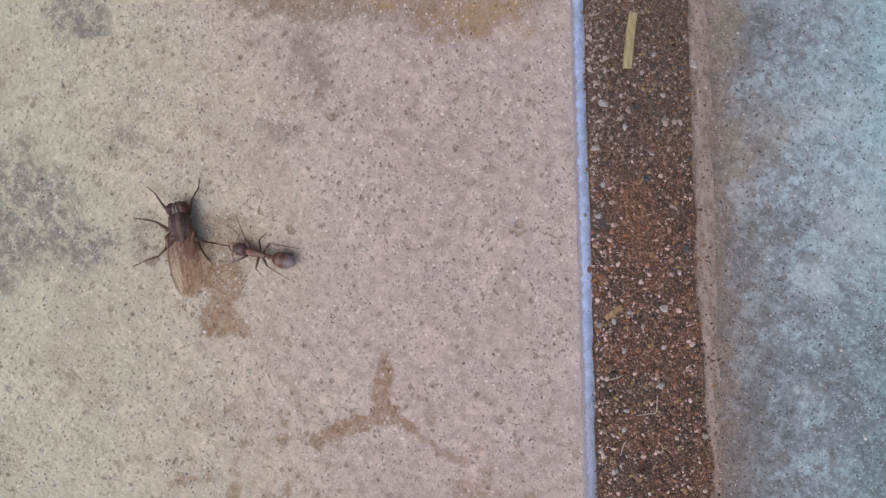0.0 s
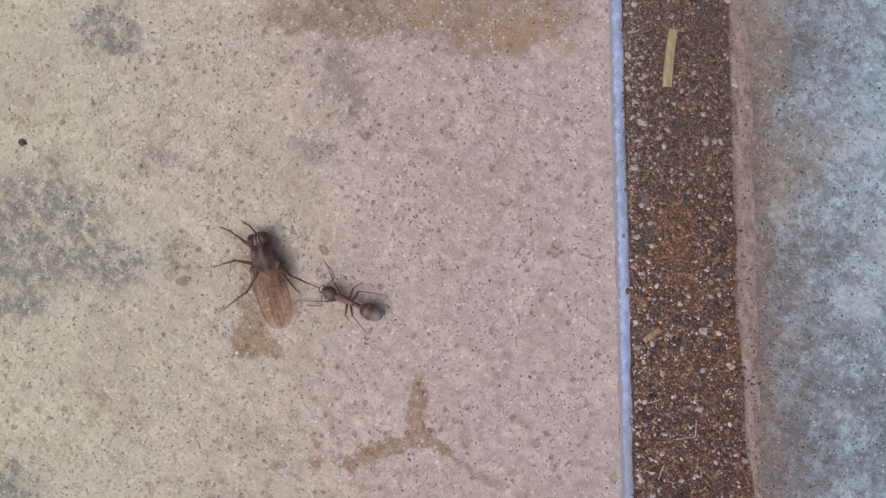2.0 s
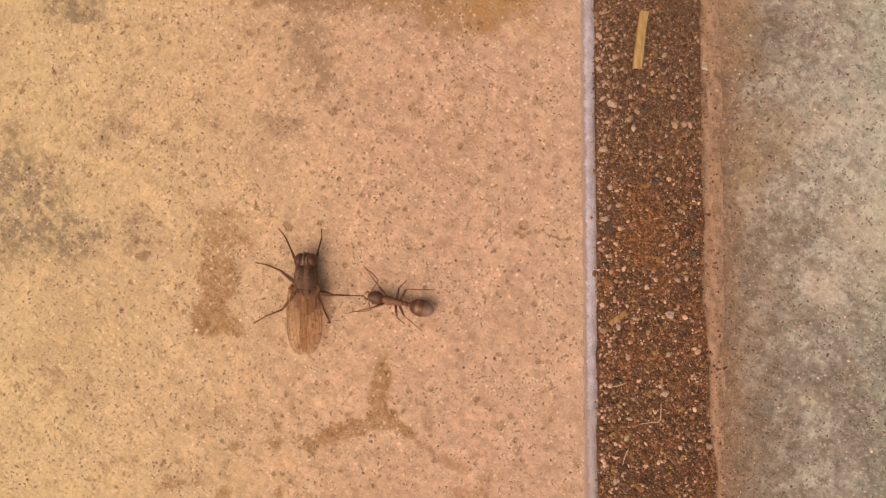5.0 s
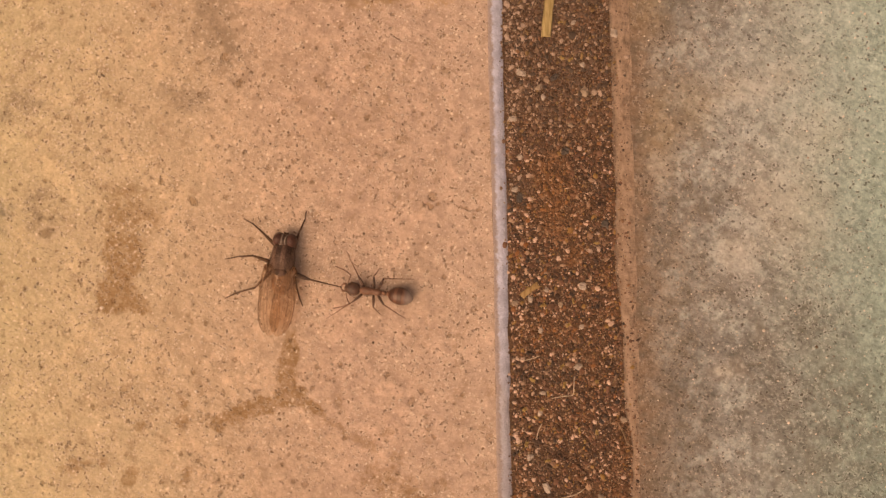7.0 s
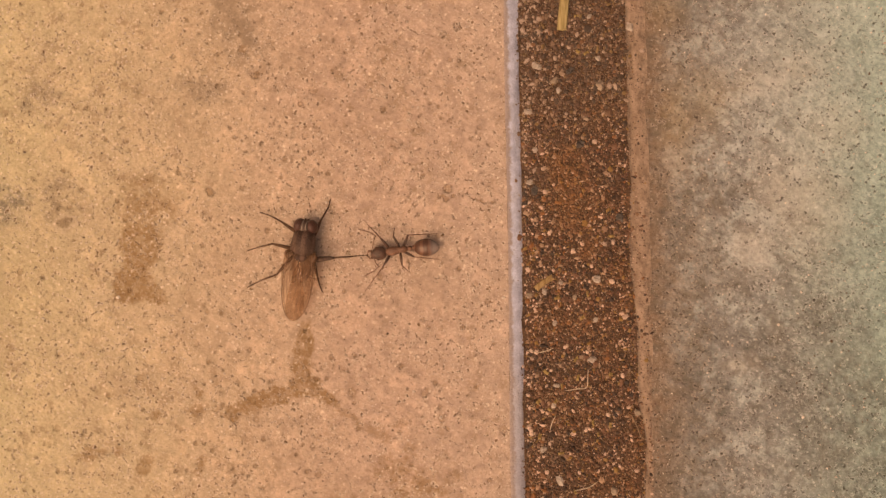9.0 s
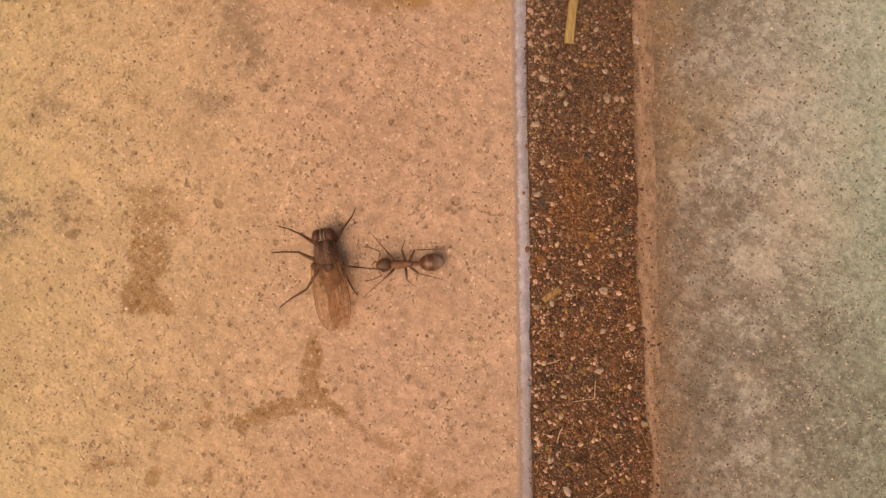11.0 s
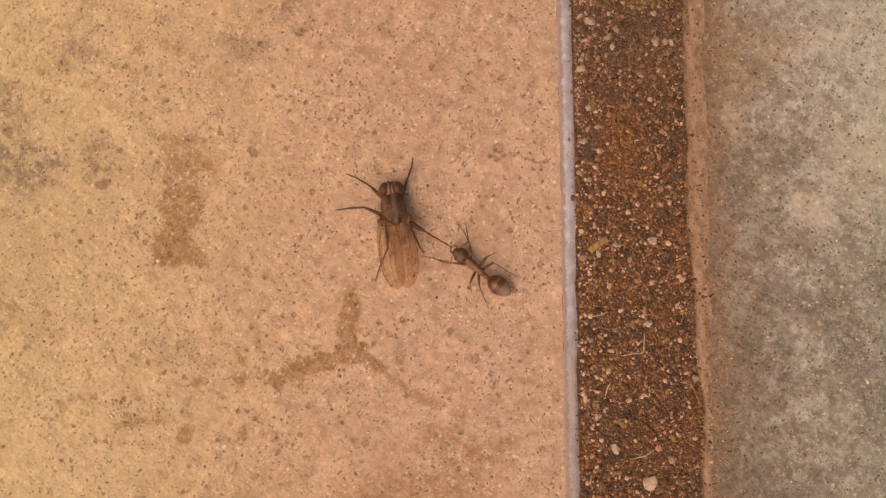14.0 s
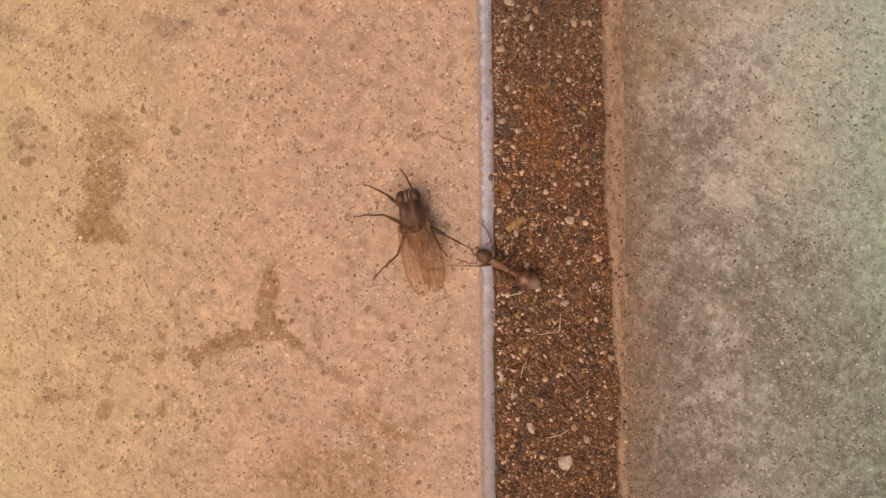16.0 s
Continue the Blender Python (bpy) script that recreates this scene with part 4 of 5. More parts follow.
# ---- the dead fly ----
def leg(parent, name, root, reach, knee, rise, label="", bend=0.0):
    """A jointed leg that points along +y from its root; femur, tibia and tarsus."""
    z0 = root[2]
    a, b = Vector((0, 0, 0)), Vector((bend, knee, rise))
    c, d = Vector((0.12 + 0.35 * bend, knee + (reach - knee) * 0.62, -z0 * 0.72)), Vector((0.05, reach, 0.10 - z0))
    bm = bmesh.new()
    tube(bm, [a, a.lerp(b, 0.3), a.lerp(b, 0.7), b], [0.13, 0.17, 0.13, 0.085], 8)
    femur = part(name, bm, LIMB, parent, label)
    bm = bmesh.new()
    tube(bm, [b, b.lerp(c, 0.5), c], [0.085, 0.075, 0.06], 7)
    for k in range(5):
        p = b.lerp(c, 0.2 + 0.15 * k)
        tube(bm, [p, p + Vector((0.16 * (-1) ** k, 0.14, 0.03))], [0.015, 0.004], 4)
    part("tibia", bm, LIMB, femur)
    bm = bmesh.new()
    for k in range(4):
        p, q = c.lerp(d, k / 4), c.lerp(d, (k + 0.92) / 4)
        tube(bm, [p, p.lerp(q, 0.7), q], [0.04, 0.055, 0.045], 6)
    tube(bm, [d, d + Vector((0.09, 0.10, 0.0))], [0.03, 0.008], 5)
    tube(bm, [d, d + Vector((-0.07, 0.12, 0.0))], [0.03, 0.008], 5)
    part("tarsus", bm, LIMB, femur)
    femur.location = Vector(root) * MM
    return femur


THIGH, SHIN = 2.2, 2.98


def dragged_leg(parent, root):
    """The gripped leg: a stout thigh and a thin shin with its foot, hinged at the knee; each points along +y."""
    bm = bmesh.new()
    tube(bm, [(0, 0, 0), (0, 0.25 * THIGH, 0), (0, 0.7 * THIGH, 0), (0, THIGH, 0)], [0.17, 0.24, 0.19, 0.10], 8)
    thigh = part("leg", bm, FACE, parent, "stretched leg gripped by the ant")
    bm = bmesh.new()
    tube(bm, [(0, 0, 0), (0, 0.25 * SHIN, 0), (0, 0.55 * SHIN, 0)], [0.085, 0.075, 0.06], 7)
    for k in range(4):
        y = (0.55 + 0.11 * k) * SHIN
        tube(bm, [(0, y, 0), (0, y + 0.07 * SHIN, 0), (0, y + 0.105 * SHIN, 0)], [0.04, 0.055, 0.045], 6)
    for k in range(5):
        y = (0.1 + 0.09 * k) * SHIN
        tube(bm, [(0, y, 0), (0.15 * (-1) ** k, y + 0.14, 0.03)], [0.015, 0.004], 4)
    shin = part("tibia", bm, LIMB, thigh)
    thigh.location, shin.location = Vector(root) * MM, Vector((0, THIGH, 0)) * MM
    return thigh, shin


def wing_width(t):
    """Half widths of a folded wing, from its root (0) to its tip (1): outer and inner side."""
    body = min(1.0, 0.55 + 1.5 * t) * max(0.02, 1 - max(0.0, (t - 0.62) / 0.38) ** 2.6) ** 0.5
    return 0.96 * body, 1.0 * body


def wing(parent, side, label):
    """A wing that points along -y from its root, veined, slightly domed."""
    bm = bmesh.new()
    length, rows, cols = 6.2, 26, 10
    grid = []
    for i in range(rows + 1):
        t = i / rows
        outer, inner = wing_width(t)
        line = []
        for k in range(cols + 1):
            u = -1 + 2 * k / cols
            w = u * (outer if u > 0 else inner)
            z = 0.13 * math.sin(u * 4.5 + t * 2) * math.sin(math.pi * t) + 0.30 * (1 - u * u) * math.sin(math.pi * t) - 0.75 * t
            line.append(bm.verts.new((side * (w + 0.10 * math.sin(t * 2.6)), -length * t, z)))
        grid.append(line)
    for i in range(rows):
        for k in range(cols):
            bm.faces.new((grid[i][k], grid[i][k + 1], grid[i + 1][k + 1], grid[i + 1][k]))
    bmesh.ops.solidify(bm, geom=bm.faces[:], thickness=0.015)
    ob = part("wing", bm, WING, parent, label)
    for n, (u0, u1, end) in enumerate(((0.97, 0.99, 0.97), (0.6, 0.80, 0.95), (0.3, 0.45, 0.98), (0.0, 0.08, 0.97), (-0.3, -0.35, 0.92), (-0.55, -0.75, 0.8))):
        bm = bmesh.new()
        line = []
        for i in range(17):
            t = 0.03 + (end - 0.03) * i / 16
            outer, inner = wing_width(t)
            u = u0 * 0.4 + (u1 - u0 * 0.4) * min(1.0, t * 1.8)
            w = u * (outer if u > 0 else inner)
            z = 0.13 * math.sin(u * 4.5 + t * 2) * math.sin(math.pi * t) + 0.30 * (1 - u * u) * math.sin(math.pi * t) - 0.75 * t + 0.02
            line.append((side * (w + 0.10 * math.sin(t * 2.6)), -length * t, z))
        tube(bm, line, [(0.055 if n == 0 else 0.028) * (1 - 0.6 * i / 16) for i in range(17)], 5)
        part("vein", bm, VEIN, ob)
    return ob


def build_fly():
    fly = new("fly")
    tagged(fly, "dead grey-brown fly with folded amber wings on concrete", "fly")
    moving = {}
    bm = bmesh.new()
    ball(bm, (0, -0.05, 1.45), (1.10, 1.38, 1.0), rings=16, rough=0.06)
    for v in bm.verts:
        y = v.co.y
        if v.co.z > 1.5:
            v.co.z -= 0.07 * math.exp(-((y + 0.1) / 0.10) ** 2)
        v.co.x *= 0.98 - 0.07 * y
        square = 1 + 0.16 * math.exp(-((abs(y) - 0.95) / 0.35) ** 2)
        v.co.x *= square
        if v.co.z < 1.0:
            v.co.x *= 0.9
    part("thorax", bm, THORAX, fly, "dusty grey-brown thorax with dark stripes")
    bm = bmesh.new()
    ball(bm, (0, -1.28, 1.78), (0.60, 0.42, 0.34), (12, 0, 0), rings=9)
    part("scutellum", bm, THORAX, fly)
    for y, reach, z in ((-1.02, 0.72, 2.06), (1.02, 0.62, 2.02)):
        bm = bmesh.new()
        tube(bm, [(reach * (k / 6 - 1), y - 0.10 * math.cos((k / 6 - 1) * 1.5) + 0.1, z - 0.38 * (k / 6 - 1) ** 2) for k in range(13)], [0.05] * 13, 6)
        part("suture", bm, DUST, fly, "pale dusted seam")
    bm = bmesh.new()
    ball(bm, (0, -2.0, 0.80), (0.92, 1.45, 0.5), (9, 0, 0), rings=16)
    for v in bm.verts:
        v.co.z += 0.045 * math.sin(v.co.y * 6.5)
    part("abdomen", bm, BELLY, fly, "brown banded abdomen seen through the wings")
    bm = bmesh.new()
    ball(bm, (0, 1.42, 1.36), (0.90, 0.58, 0.80), rings=11)
    ball(bm, (0, 1.84, 1.12), (0.34, 0.26, 0.42), rings=8)
    head = part("head", bm, FACE, fly)
    for side in (-1, 1):
        bm = bmesh.new()
        ball(bm, (side * 0.56, 1.46, 1.42), (0.50, 0.64, 0.76), (0, 0, side * 14), rings=12)
        part("eye", bm, EYE, head, "red-brown compound eye")
        bm = bmesh.new()
        tube(bm, [(side * 0.10, 1.90, 1.5), (side * 0.14, 2.06, 1.42), (side * 0.17, 2.12, 1.2)], [0.05, 0.07, 0.05], 7)
        tube(bm, [(side * 0.15, 2.08, 1.4), (side * 0.3, 2.22, 1.45)], [0.018, 0.006], 4)
        part("antenna", bm, LIMB, head)
        bm = bmesh.new()
        tube(bm, curve_points([(side * 0.20, 0.98, 1.92), (side * 0.15, 1.3, 2.17), (side * 0.15, 1.62, 2.09), (side * 0.2, 1.92, 1.72)], 4), [0.05] * 13, 6)
        part("eye_rim", bm, DUST, head, "pale silvery stripe beside the eye")
    bm = bmesh.new()
    rng = random.Random(4)
    for k in range(70):
        x, y = rng.uniform(-1.0, 1.0), rng.uniform(-1.4, 1.0)
        z = 1.45 + 0.95 * math.sqrt(max(0.05, 1 - (x / 1.25) ** 2 - ((y + 0.05) / 1.4) ** 2))
        tube(bm, [(x, y, z - 0.03), (x * 1.12, y - 0.12, z + 0.18), (x * 1.2, y - 0.28, z + 0.28)], [0.016, 0.012, 0.003], 4)
    part("bristles", bm, LIMB, fly)
    for side, name in ((-1, "left"), (1, "right")):
        w = wing(fly, side, "translucent amber wing with brown veins")
        w.location = Vector((side * 0.80, -0.75, 1.95 - 0.12 * side)) * MM
        moving[name + " wing"] = w
        bm = bmesh.new()
        tube(bm, [(side * 1.05, -0.7, 1.6), (side * 1.3, -1.1, 1.7), (side * 1.05, -1.6, 1.8)], [0.14, 0.22, 0.10], 8)
        part("wing_root", bm, ROOT, fly, "orange-brown wing root")
    moving["left front leg"] = leg(fly, "leg", (-0.75, 0.75, 0.9), 4.0, 1.6, 0.35, bend=0.26)
    moving["left middle leg"] = leg(fly, "leg", (-0.95, -0.65, 0.9), 4.3, 1.7, 0.4, bend=0.5)
    moving["left hind leg"] = leg(fly, "leg", (-0.85, -1.25, 0.9), 5.1, 2.1, 0.3, bend=-0.6)
    moving["right front leg"] = leg(fly, "leg", (0.75, 0.75, 0.9), 3.5, 1.5, 0.3, bend=0.12)
    moving["dragged leg"], moving["dragged shin"] = dragged_leg(fly, (1.0, -1.35, 1.0))
    hind = leg(fly, "leg", (0.85, -1.1, 0.8), 3.2, 1.7, 0.1)
    hind.rotation_euler = (0, 0, radians(-158))
    return fly, moving


# ---- the ant ----
def ant_leg(ant, root, knee, foot):
    """A thin bent leg; root, knee and foot in the ant's space."""
    origin = Vector(root)
    knee, foot = Vector(knee) - origin, Vector(foot) - origin
    bm = bmesh.new()
    tube(bm, [(0, 0, 0), knee * 0.4, knee], [0.10, 0.135, 0.075], 7)
    femur = part("leg", bm, ANT_DARK, ant)
    bm = bmesh.new()
    middle = knee.lerp(foot, 0.6) + Vector((0, 0, 0.05))
    tube(bm, [knee, knee.lerp(middle, 0.5), middle, middle.lerp(foot, 0.7), foot], [0.045, 0.05, 0.032, 0.024, 0.018], 6)
    part("shin", bm, ANT_LIMB, femur)
    femur.location = origin * MM
    return femur


def build_ant():
    ant = new("ant")
    tagged(ant, "red-brown ant gripping and dragging a dead fly's leg", "ant")
    moving = {}
    bm = bmesh.new()
    ball(bm, (0, 2.22, 0.98), (0.60, 0.72, 0.48), rings=12)
    for v in bm.verts:
        v.co.x *= 1.02 - 0.26 * (v.co.y - 2.1)
    head = part("head", bm, ANT_DARK, ant, "glossy dark brown head")
    for side in (-1, 1):
        bm = bmesh.new()
        tube(bm, [(side * 0.28, 2.82, 0.85), (side * 0.34, 3.05, 0.82), (side * 0.05, 3.28, 0.86)], [0.12, 0.10, 0.03], 7)
        part("mandible", bm, ANT_BODY, head)
        bm = bmesh.new()
        ball(bm, (side * 0.52, 2.3, 1.12), (0.10, 0.14, 0.10), rings=6)
        part("eye", bm, LIMB, head)
        bm = bmesh.new()
        swing = 1.0 if side > 0 else 0.8
        tube(bm, curve_points([(side * 0.25, 2.7, 1.15), (side * 0.75, 2.55, 1.4), (side * 1.35 * swing, 2.35, 1.3)], 3), [0.04] * 7, 6)
        tube(bm, curve_points([(side * 1.35 * swing, 2.35, 1.3), (side * 1.75 * swing, 3.0, 0.9), (side * 2.05 * swing, 3.9, 0.5)], 4), [0.045] * 9, 6)
        moving[("left" if side < 0 else "right") + " antenna"] = part("antenna", bm, ANT_LIMB, head)
    bm = bmesh.new()
    spine = curve_points([(0, 1.8, 0.92), (0, 1.45, 0.96), (0, 1.05, 1.0), (0, 0.6, 0.98), (0, 0.2, 0.97), (0, -0.15, 0.92), (0, -0.4, 0.82)], 3)
    girth = (0.15, 0.17, 0.22, 0.29, 0.35, 0.38, 0.40, 0.40, 0.38, 0.34, 0.30, 0.28, 0.29, 0.31, 0.31, 0.28, 0.23, 0.18, 0.13)
    tube(bm, spine, girth, 14)
    part("thorax", bm, ANT_BODY, ant)
    bm = bmesh.new()
    ball(bm, (0, -0.55, 0.84), (0.24, 0.27, 0.34), rings=8)
    ball(bm, (0, -0.88, 0.80), (0.22, 0.26, 0.24), rings=7)
    part("petiole", bm, ANT_BODY, ant)
    bm = bmesh.new()
    ball(bm, (0, -1.15, 0.05), (0.78, 1.14, 0.66), rings=14)
    for v in bm.verts:
        if v.co.y < -1.0:
            v.co.x *= 1 - 0.10 * (v.co.y + 1.0) ** 2
        v.co.z += 0.025 * math.sin(v.co.y * 9.0)
    gaster = part("gaster", bm, GASTER, ant, "glossy brown gaster with a sky highlight painted on its tip")
    gaster.location = Vector((0, -0.86, 0.88)) * MM
    moving["gaster"] = gaster
    rows = (("left front leg", (-0.25, 1.25, 0.8), (-1.05, 2.1, 1.1), (-2.7, 4.5, 0.03)), ("right front leg", (0.25, 1.25, 0.8), (1.15, 1.95, 1.15), (2.9, 3.6, 0.03)),
            ("left middle leg", (-0.22, 0.35, 0.78), (-1.35, 0.15, 1.2), (-2.0, -0.5, 0.03)), ("right middle leg", (0.22, 0.35, 0.78), (1.3, 0.5, 1.2), (2.1, 0.2, 0.03)),
            ("left hind leg", (-0.22, 0.0, 0.78), (-0.95, -0.7, 1.15), (-1.9, -2.7, 0.03)), ("right hind leg", (0.22, 0.0, 0.78), (1.25, -0.4, 1.2), (1.5, -2.9, 0.03)))
    for word, root, knee, foot in rows:
        moving[word] = ant_leg(ant, root, knee, foot)
    return ant, moving


build_ground()
build_sand()
build_grit()
build_pebbles()
build_litter()
fly, fly_parts = build_fly()
ant, ant_parts = build_ant()


def swing(ob, pairs):
    """Keys a limb's turn about its root, in degrees round the upright."""
    x, y, z = ob.location
    walk(ob, [(t, pose(x, y, z, 0, 0, a)) for t, a in pairs])


def motions():
    walk(fly, [
        (0.0, pose(-0.03086, 0.00315, 0.00005, 0, 0.0, 6.5)),
        (0.5, pose(-0.02972, 0.00299, 0.00005, 0, 0.0, 5.5)),
        (1.0, pose(-0.02859, 0.00252, 0.00005, 0, 0.0, 4.2)),
        (1.5, pose(-0.02830, 0.00232, 0.00005, 0, 0.0, 3.5)),
        (2.0, pose(-0.02624, 0.00204, 0.00005, 0, 0.0, 13.0)),
        (2.5, pose(-0.02528, 0.00073, 0.00005, 0, 0.0, 0.5)),
        (3.0, pose(-0.02277, -0.00019, 0.00005, 0, 0.0, 0.4)),
        (3.2, pose(-0.02271, -0.00027, 0.00005, 0, 0.0, 0.3)),
        (5.3, pose(-0.01712, -0.00226, 0.00005, 0, 0.0, -2.0)),
        (5.5, pose(-0.01575, -0.00145, 0.00005, 0, 0.0, 2.9)),
        (6.0, pose(-0.01434, -0.00170, 0.00005, 0, 0.0, -0.3)),
        (6.5, pose(-0.01281, -0.00215, 0.00005, 0, 0.0, -0.2)),
        (7.0, pose(-0.01260, -0.00278, 0.00005, 0, 0.0, -9.0)),
        (7.5, pose(-0.01256, -0.00284, 0.00005, 0, 0.0, -7.3)),
        (8.0, pose(-0.01235, -0.00273, 0.00005, 0, 0.0, -8.3)),
        (8.5, pose(-0.01260, -0.00266, 0.00005, 0, 0.0, -9.2)),
        (9.0, pose(-0.01217, -0.00238, 0.00005, 0, 0.0, -9.0)),
        (9.2, pose(-0.01234, -0.00255, 0.00005, 0, 0.0, -11.6)),
        (11.3, pose(-0.01088, -0.00196, 0.00005, 0, 0.0, 10.4)),
        (11.5, pose(-0.01146, -0.00181, 0.00005, 0, 0.0, 11.5)),
        (12.0, pose(-0.01071, -0.00232, 0.00005, 0, 0.0, 4.3)),
        (12.5, pose(-0.00982, -0.00292, 0.00005, 0, 0.0, -9.9)),
        (13.0, pose(-0.00859, -0.00263, 0.00005, 0, 0.0, 9.3)),
        (13.5, pose(-0.00836, -0.00278, 0.00005, 0, 0.0, 5.3)),
        (14.0, pose(-0.00857, -0.00273, 0.00005, 0, 0.0, 5.7)),
        (14.5, pose(-0.00693, -0.00328, 0.00005, 0, 0.0, 12.8)),
        (15.0, pose(-0.00435, -0.00496, 0.00005, 0, 0.0, -0.3)),
        (15.5, pose(-0.00208, -0.00463, 0.00005, 0, 0.0, 17.4)),
        (16.0, pose(0.00003, -0.00534, 0.00005, 0, 0.0, 12.8)),
    ])
    walk(ant, [
        (0.0, pose(-0.02336, 0.00008, 0.00002, 0.0, 0, 73.7)),
        (0.5, pose(-0.02157, -0.00080, 0.00002, 0.0, 0, 77.0)),
        (1.0, pose(-0.02015, -0.00074, 0.00002, 0.0, 0, 76.5)),
        (1.5, pose(-0.01989, -0.00125, 0.00002, 0.0, 0, 76.1)),
        (2.0, pose(-0.01835, -0.00252, 0.00002, 0.0, 0, 64.2)),
        (2.5, pose(-0.01723, -0.00306, 0.00002, 0.0, 0, 71.6)),
        (3.0, pose(-0.01474, -0.00419, 0.00002, 0.0, 0, 70.4)),
        (3.2, pose(-0.01439, -0.00414, 0.00002, 0.0, 0, 72.3)),
        (5.3, pose(-0.00900, -0.00461, 0.00002, 0.0, 0, 79.7)),
        (5.5, pose(-0.00768, -0.00454, 0.00002, 0.0, 0, 83.2)),
        (6.0, pose(-0.00612, -0.00460, 0.00002, 0.0, 0, 82.5)),
        (6.5, pose(-0.00495, -0.00584, 0.00002, 0.0, 0, 75.0)),
        (7.0, pose(-0.00449, -0.00604, 0.00002, 0.0, 0, 80.9)),
        (7.5, pose(-0.00382, -0.00408, 0.00002, 0.0, 0, 88.7)),
        (8.0, pose(-0.00332, -0.00389, 0.00002, 0.0, 0, 88.9)),
        (8.5, pose(-0.00359, -0.00324, 0.00002, 0.0, 0, 98.8)),
        (9.0, pose(-0.00347, -0.00307, 0.00002, 0.0, 0, 98.4)),
        (9.2, pose(-0.00342, -0.00294, 0.00002, 0.0, 0, 98.5)),
        (11.3, pose(-0.00375, -0.00353, 0.00002, 0.0, 0, 87.6)),
        (11.5, pose(-0.00285, -0.00422, 0.00002, 0.0, 0, 73.5)),
        (12.0, pose(-0.00211, -0.00429, 0.00002, 0.0, 0, 85.7)),
        (12.5, pose(-0.00091, -0.00410, 0.00002, 0.0, 0, 84.2)),
        (13.0, pose(-0.00116, -0.00476, 0.00002, 0.0, 0, 78.6)),
        (13.5, pose(0.00034, -0.00626, 0.00002, 0.0, 0, 72.4)),
        (14.0, pose(-0.00132, -0.00835, 0.00002, 0.0, 0, 48.8)),
        (14.5, pose(0.00111, -0.00759, 0.00002, 0.0, 0, 58.4)),
        (15.0, pose(0.00339, -0.00915, 0.00002, 0.0, 0, 70.6)),
        (15.5, pose(0.00580, -0.00932, -0.00010, 4.0, 0, 58.2)),
        (16.0, pose(0.00789, -0.01002, -0.00010, 4.0, 0, 59.9)),
    ])
    swing(fly_parts["left front leg"], [(0.0, 37), (0.5, 55), (1.0, 45), (1.5, 45), (2.0, 46), (2.5, 36), (3.0, 34), (3.2, 32), (5.3, 32), (5.5, 48), (6.0, 56), (6.5, 58), (7.0, 60), (7.5, 59), (8.0, 60), (8.5, 62), (9.0, 71), (9.2, 69), (11.3, 58), (11.5, 59), (12.0, 62), (12.5, 65), (13.0, 53), (13.5, 58), (14.0, 50), (14.5, 46), (15.0, 53), (15.5, 36), (16.0, 46)])
    swing(fly_parts["left middle leg"], [(0.0, 64), (0.5, 93), (1.0, 91), (1.5, 96), (2.0, 80), (2.5, 68), (3.0, 68), (3.2, 68), (5.3, 66), (5.5, 64), (6.0, 98), (6.5, 90), (7.0, 94), (7.5, 92), (8.0, 93), (8.5, 95), (9.0, 101), (9.2, 99), (11.3, 72), (11.5, 76), (12.0, 74), (12.5, 84), (13.0, 68), (13.5, 72), (14.0, 77), (14.5, 43), (15.0, 59), (15.5, 79), (16.0, 68)])
    swing(fly_parts["left hind leg"], [(0.0, 113), (0.5, 140), (1.0, 131), (1.5, 134), (2.0, 122), (2.5, 114), (3.0, 134), (3.2, 134), (5.3, 128), (5.5, 132), (6.0, 132), (6.5, 124), (7.0, 128), (7.5, 125), (8.0, 126), (8.5, 129), (9.0, 132), (9.2, 132), (11.3, 126), (11.5, 133), (12.0, 127), (12.5, 134), (13.0, 131), (13.5, 131), (14.0, 163), (14.5, 137), (15.0, 119), (15.5, 143), (16.0, 132)])
    swing(fly_parts["right front leg"], [(0.0, -19), (0.5, 6), (1.0, 23), (1.5, 35), (2.0, 39), (2.5, -19), (3.0, 22), (3.2, 24), (5.3, -20), (5.5, -40), (6.0, -16), (6.5, 10), (7.0, -6), (7.5, -13), (8.0, -13), (8.5, -18), (9.0, -12), (9.2, -7), (11.3, -48), (11.5, -54), (12.0, -31), (12.5, -1), (13.0, -26), (13.5, -15), (14.0, -20), (14.5, -2), (15.0, 16), (15.5, 21), (16.0, 17)])
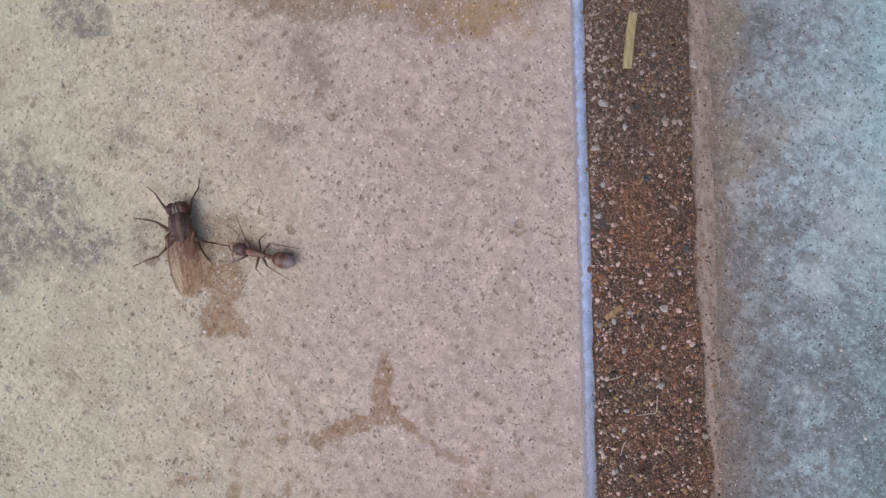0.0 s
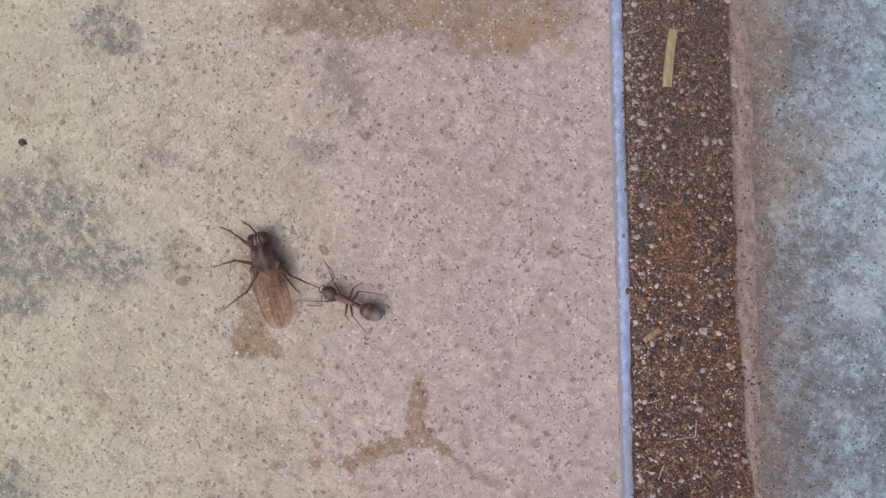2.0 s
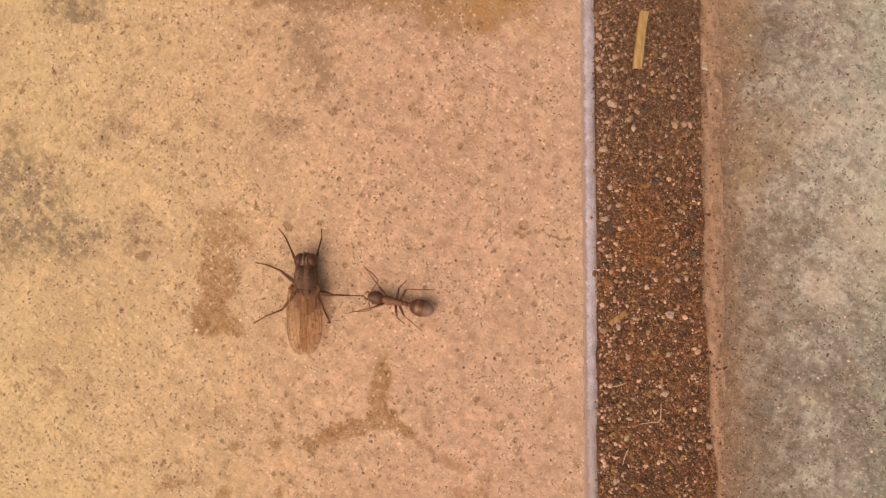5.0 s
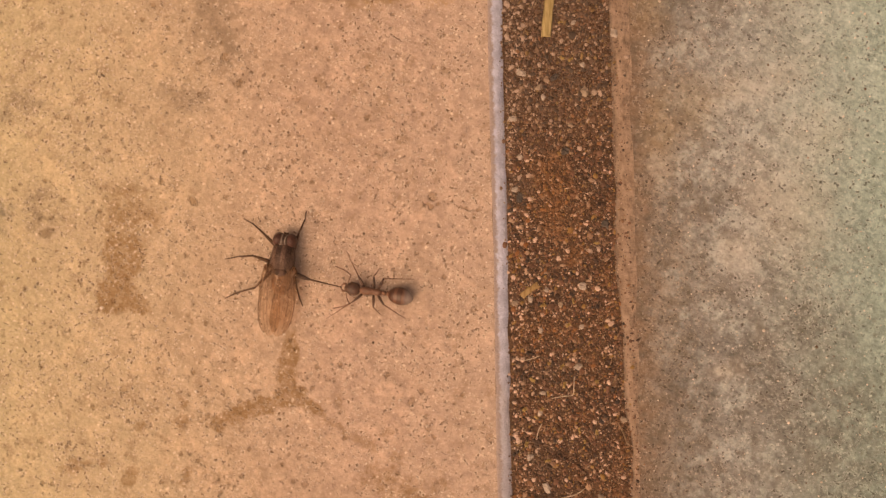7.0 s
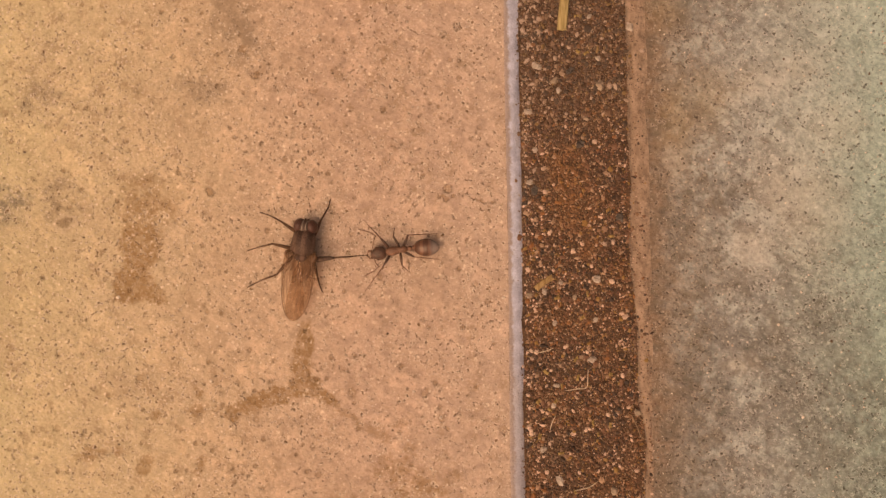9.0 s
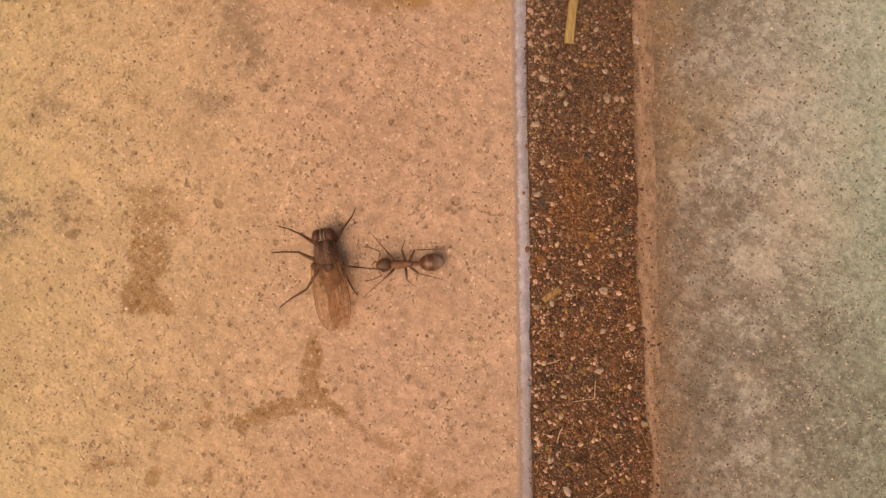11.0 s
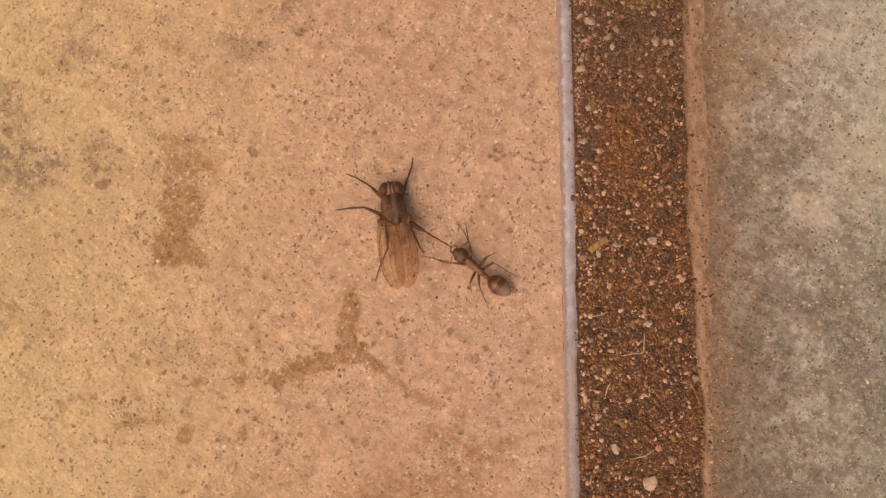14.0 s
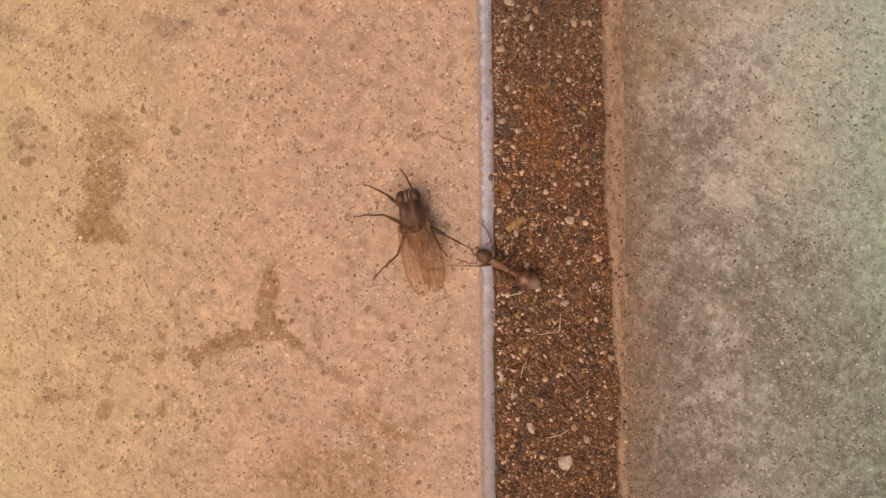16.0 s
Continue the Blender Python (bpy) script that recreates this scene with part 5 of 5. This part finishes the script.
    # azimuth, lift of the thigh and fold of the knee, so that the foot stays in the ant's jaws
    grip = [(0.0, -112.5, 56.5, -97.5), (0.5, -120.4, 37.1, -66.2), (1.0, -110.5, 34.6, -61.9), (1.5, -113.2, 32.5, -58.5), (2.0, -132.1, 38.1, -67.9), (2.5, -110.3, 38.5, -68.6), (3.0, -111.9, 37.2, -66.3), (3.2, -110.3, 31.1, -56.0), (5.3, -93.7, 43.5, -76.8), (5.5, -113.0, 42.7, -75.4), (6.0, -105.1, 39.6, -70.4), (6.5, -111.5, 43.0, -75.9), (7.0, -97.8, 35.9, -64.1), (7.5, -79.1, 25.2, -45.9), (8.0, -77.4, 10.4, -20.4), (8.5, -76.0, 6.6, -13.7), (9.0, -77.0, 23.8, -43.5), (9.2, -70.9, 7.0, -14.4), (11.3, -106.4, 70.2, -117.4), (11.5, -106.7, 37.2, -66.3), (12.0, -100.4, 36.5, -65.2), (12.5, -72.8, 12.8, -24.6), (13.0, -105.4, 62.6, -106.7), (13.5, -110.9, 26.1, -47.5), (14.0, -127.2, 36.1, -64.5), (14.5, -123.8, 36.8, -65.7), (15.0, -115.0, 41.5, -73.4), (15.5, -135.4, 37.3, -66.5), (16.0, -130.2, 37.4, -66.6)]
    walk(fly_parts["dragged leg"], [(t, pose(0.001, -0.00135, 0.001, lift, 0, turn)) for t, turn, lift, fold in grip])
    walk(fly_parts["dragged shin"], [(t, pose(0, THIGH * MM, 0, fold, 0, 0)) for t, turn, lift, fold in grip])
    swing(fly_parts["left wing"], [(0.0, 7.1), (2.5, 6.5), (3.2, 6.5), (5.5, 5.0), (6.0, 5.0), (6.5, 5.0), (7.0, 5.0), (7.5, 5.9), (8.0, 7.7), (8.5, 8.3), (9.2, 9.5), (11.3, 5.0), (11.5, 5.0), (12.0, 5.0), (12.5, 7.1), (13.0, 5.0), (13.5, 5.0), (14.5, 3.2), (16.0, 3.2)])
    swing(fly_parts["right wing"], [(0.0, -7.1), (2.5, -6.5), (3.2, -6.5), (5.5, -5.0), (6.0, -5.0), (6.5, -5.0), (7.0, -5.0), (7.5, -5.9), (8.0, -7.7), (8.5, -8.3), (9.2, -9.5), (11.3, -5.0), (11.5, -5.0), (12.0, -5.0), (12.5, -7.1), (13.0, -5.0), (13.5, -5.0), (14.5, -3.2), (16.0, -3.2)])
    swing(ant_parts["left front leg"], [(t / 4, 8 * math.sin(t * 1.45 + 0.0) + 4 * math.sin(t * 0.53 + 0)) for t in range(65)])
    swing(ant_parts["right middle leg"], [(t / 4, 8 * math.sin(t * 1.45 + 0.2) + 4 * math.sin(t * 0.53 + 1)) for t in range(65)])
    swing(ant_parts["left hind leg"], [(t / 4, 8 * math.sin(t * 1.45 + 0.1) + 4 * math.sin(t * 0.53 + 2)) for t in range(65)])
    swing(ant_parts["right front leg"], [(t / 4, 8 * math.sin(t * 1.45 + 3.1) + 4 * math.sin(t * 0.53 + 3)) for t in range(65)])
    swing(ant_parts["left middle leg"], [(t / 4, 8 * math.sin(t * 1.45 + 3.3) + 4 * math.sin(t * 0.53 + 4)) for t in range(65)])
    swing(ant_parts["right hind leg"], [(t / 4, 8 * math.sin(t * 1.45 + 3.0) + 4 * math.sin(t * 0.53 + 5)) for t in range(65)])
    swing(ant_parts["gaster"], [(0.0, 0), (2.0, -2), (2.5, 2), (5.3, -3), (6.5, 0), (7.0, -3), (7.5, -6), (9.0, -8), (11.5, 4), (12.5, -1), (13.5, 2), (14.5, 6), (16.0, 4)])
    swing(ant_parts["left antenna"], [(t / 2, 5 * math.sin(t * 1.9)) for t in range(33)])
    swing(ant_parts["right antenna"], [(t / 2, 5 * math.sin(t * 2.3 + 1)) for t in range(33)])


motions()
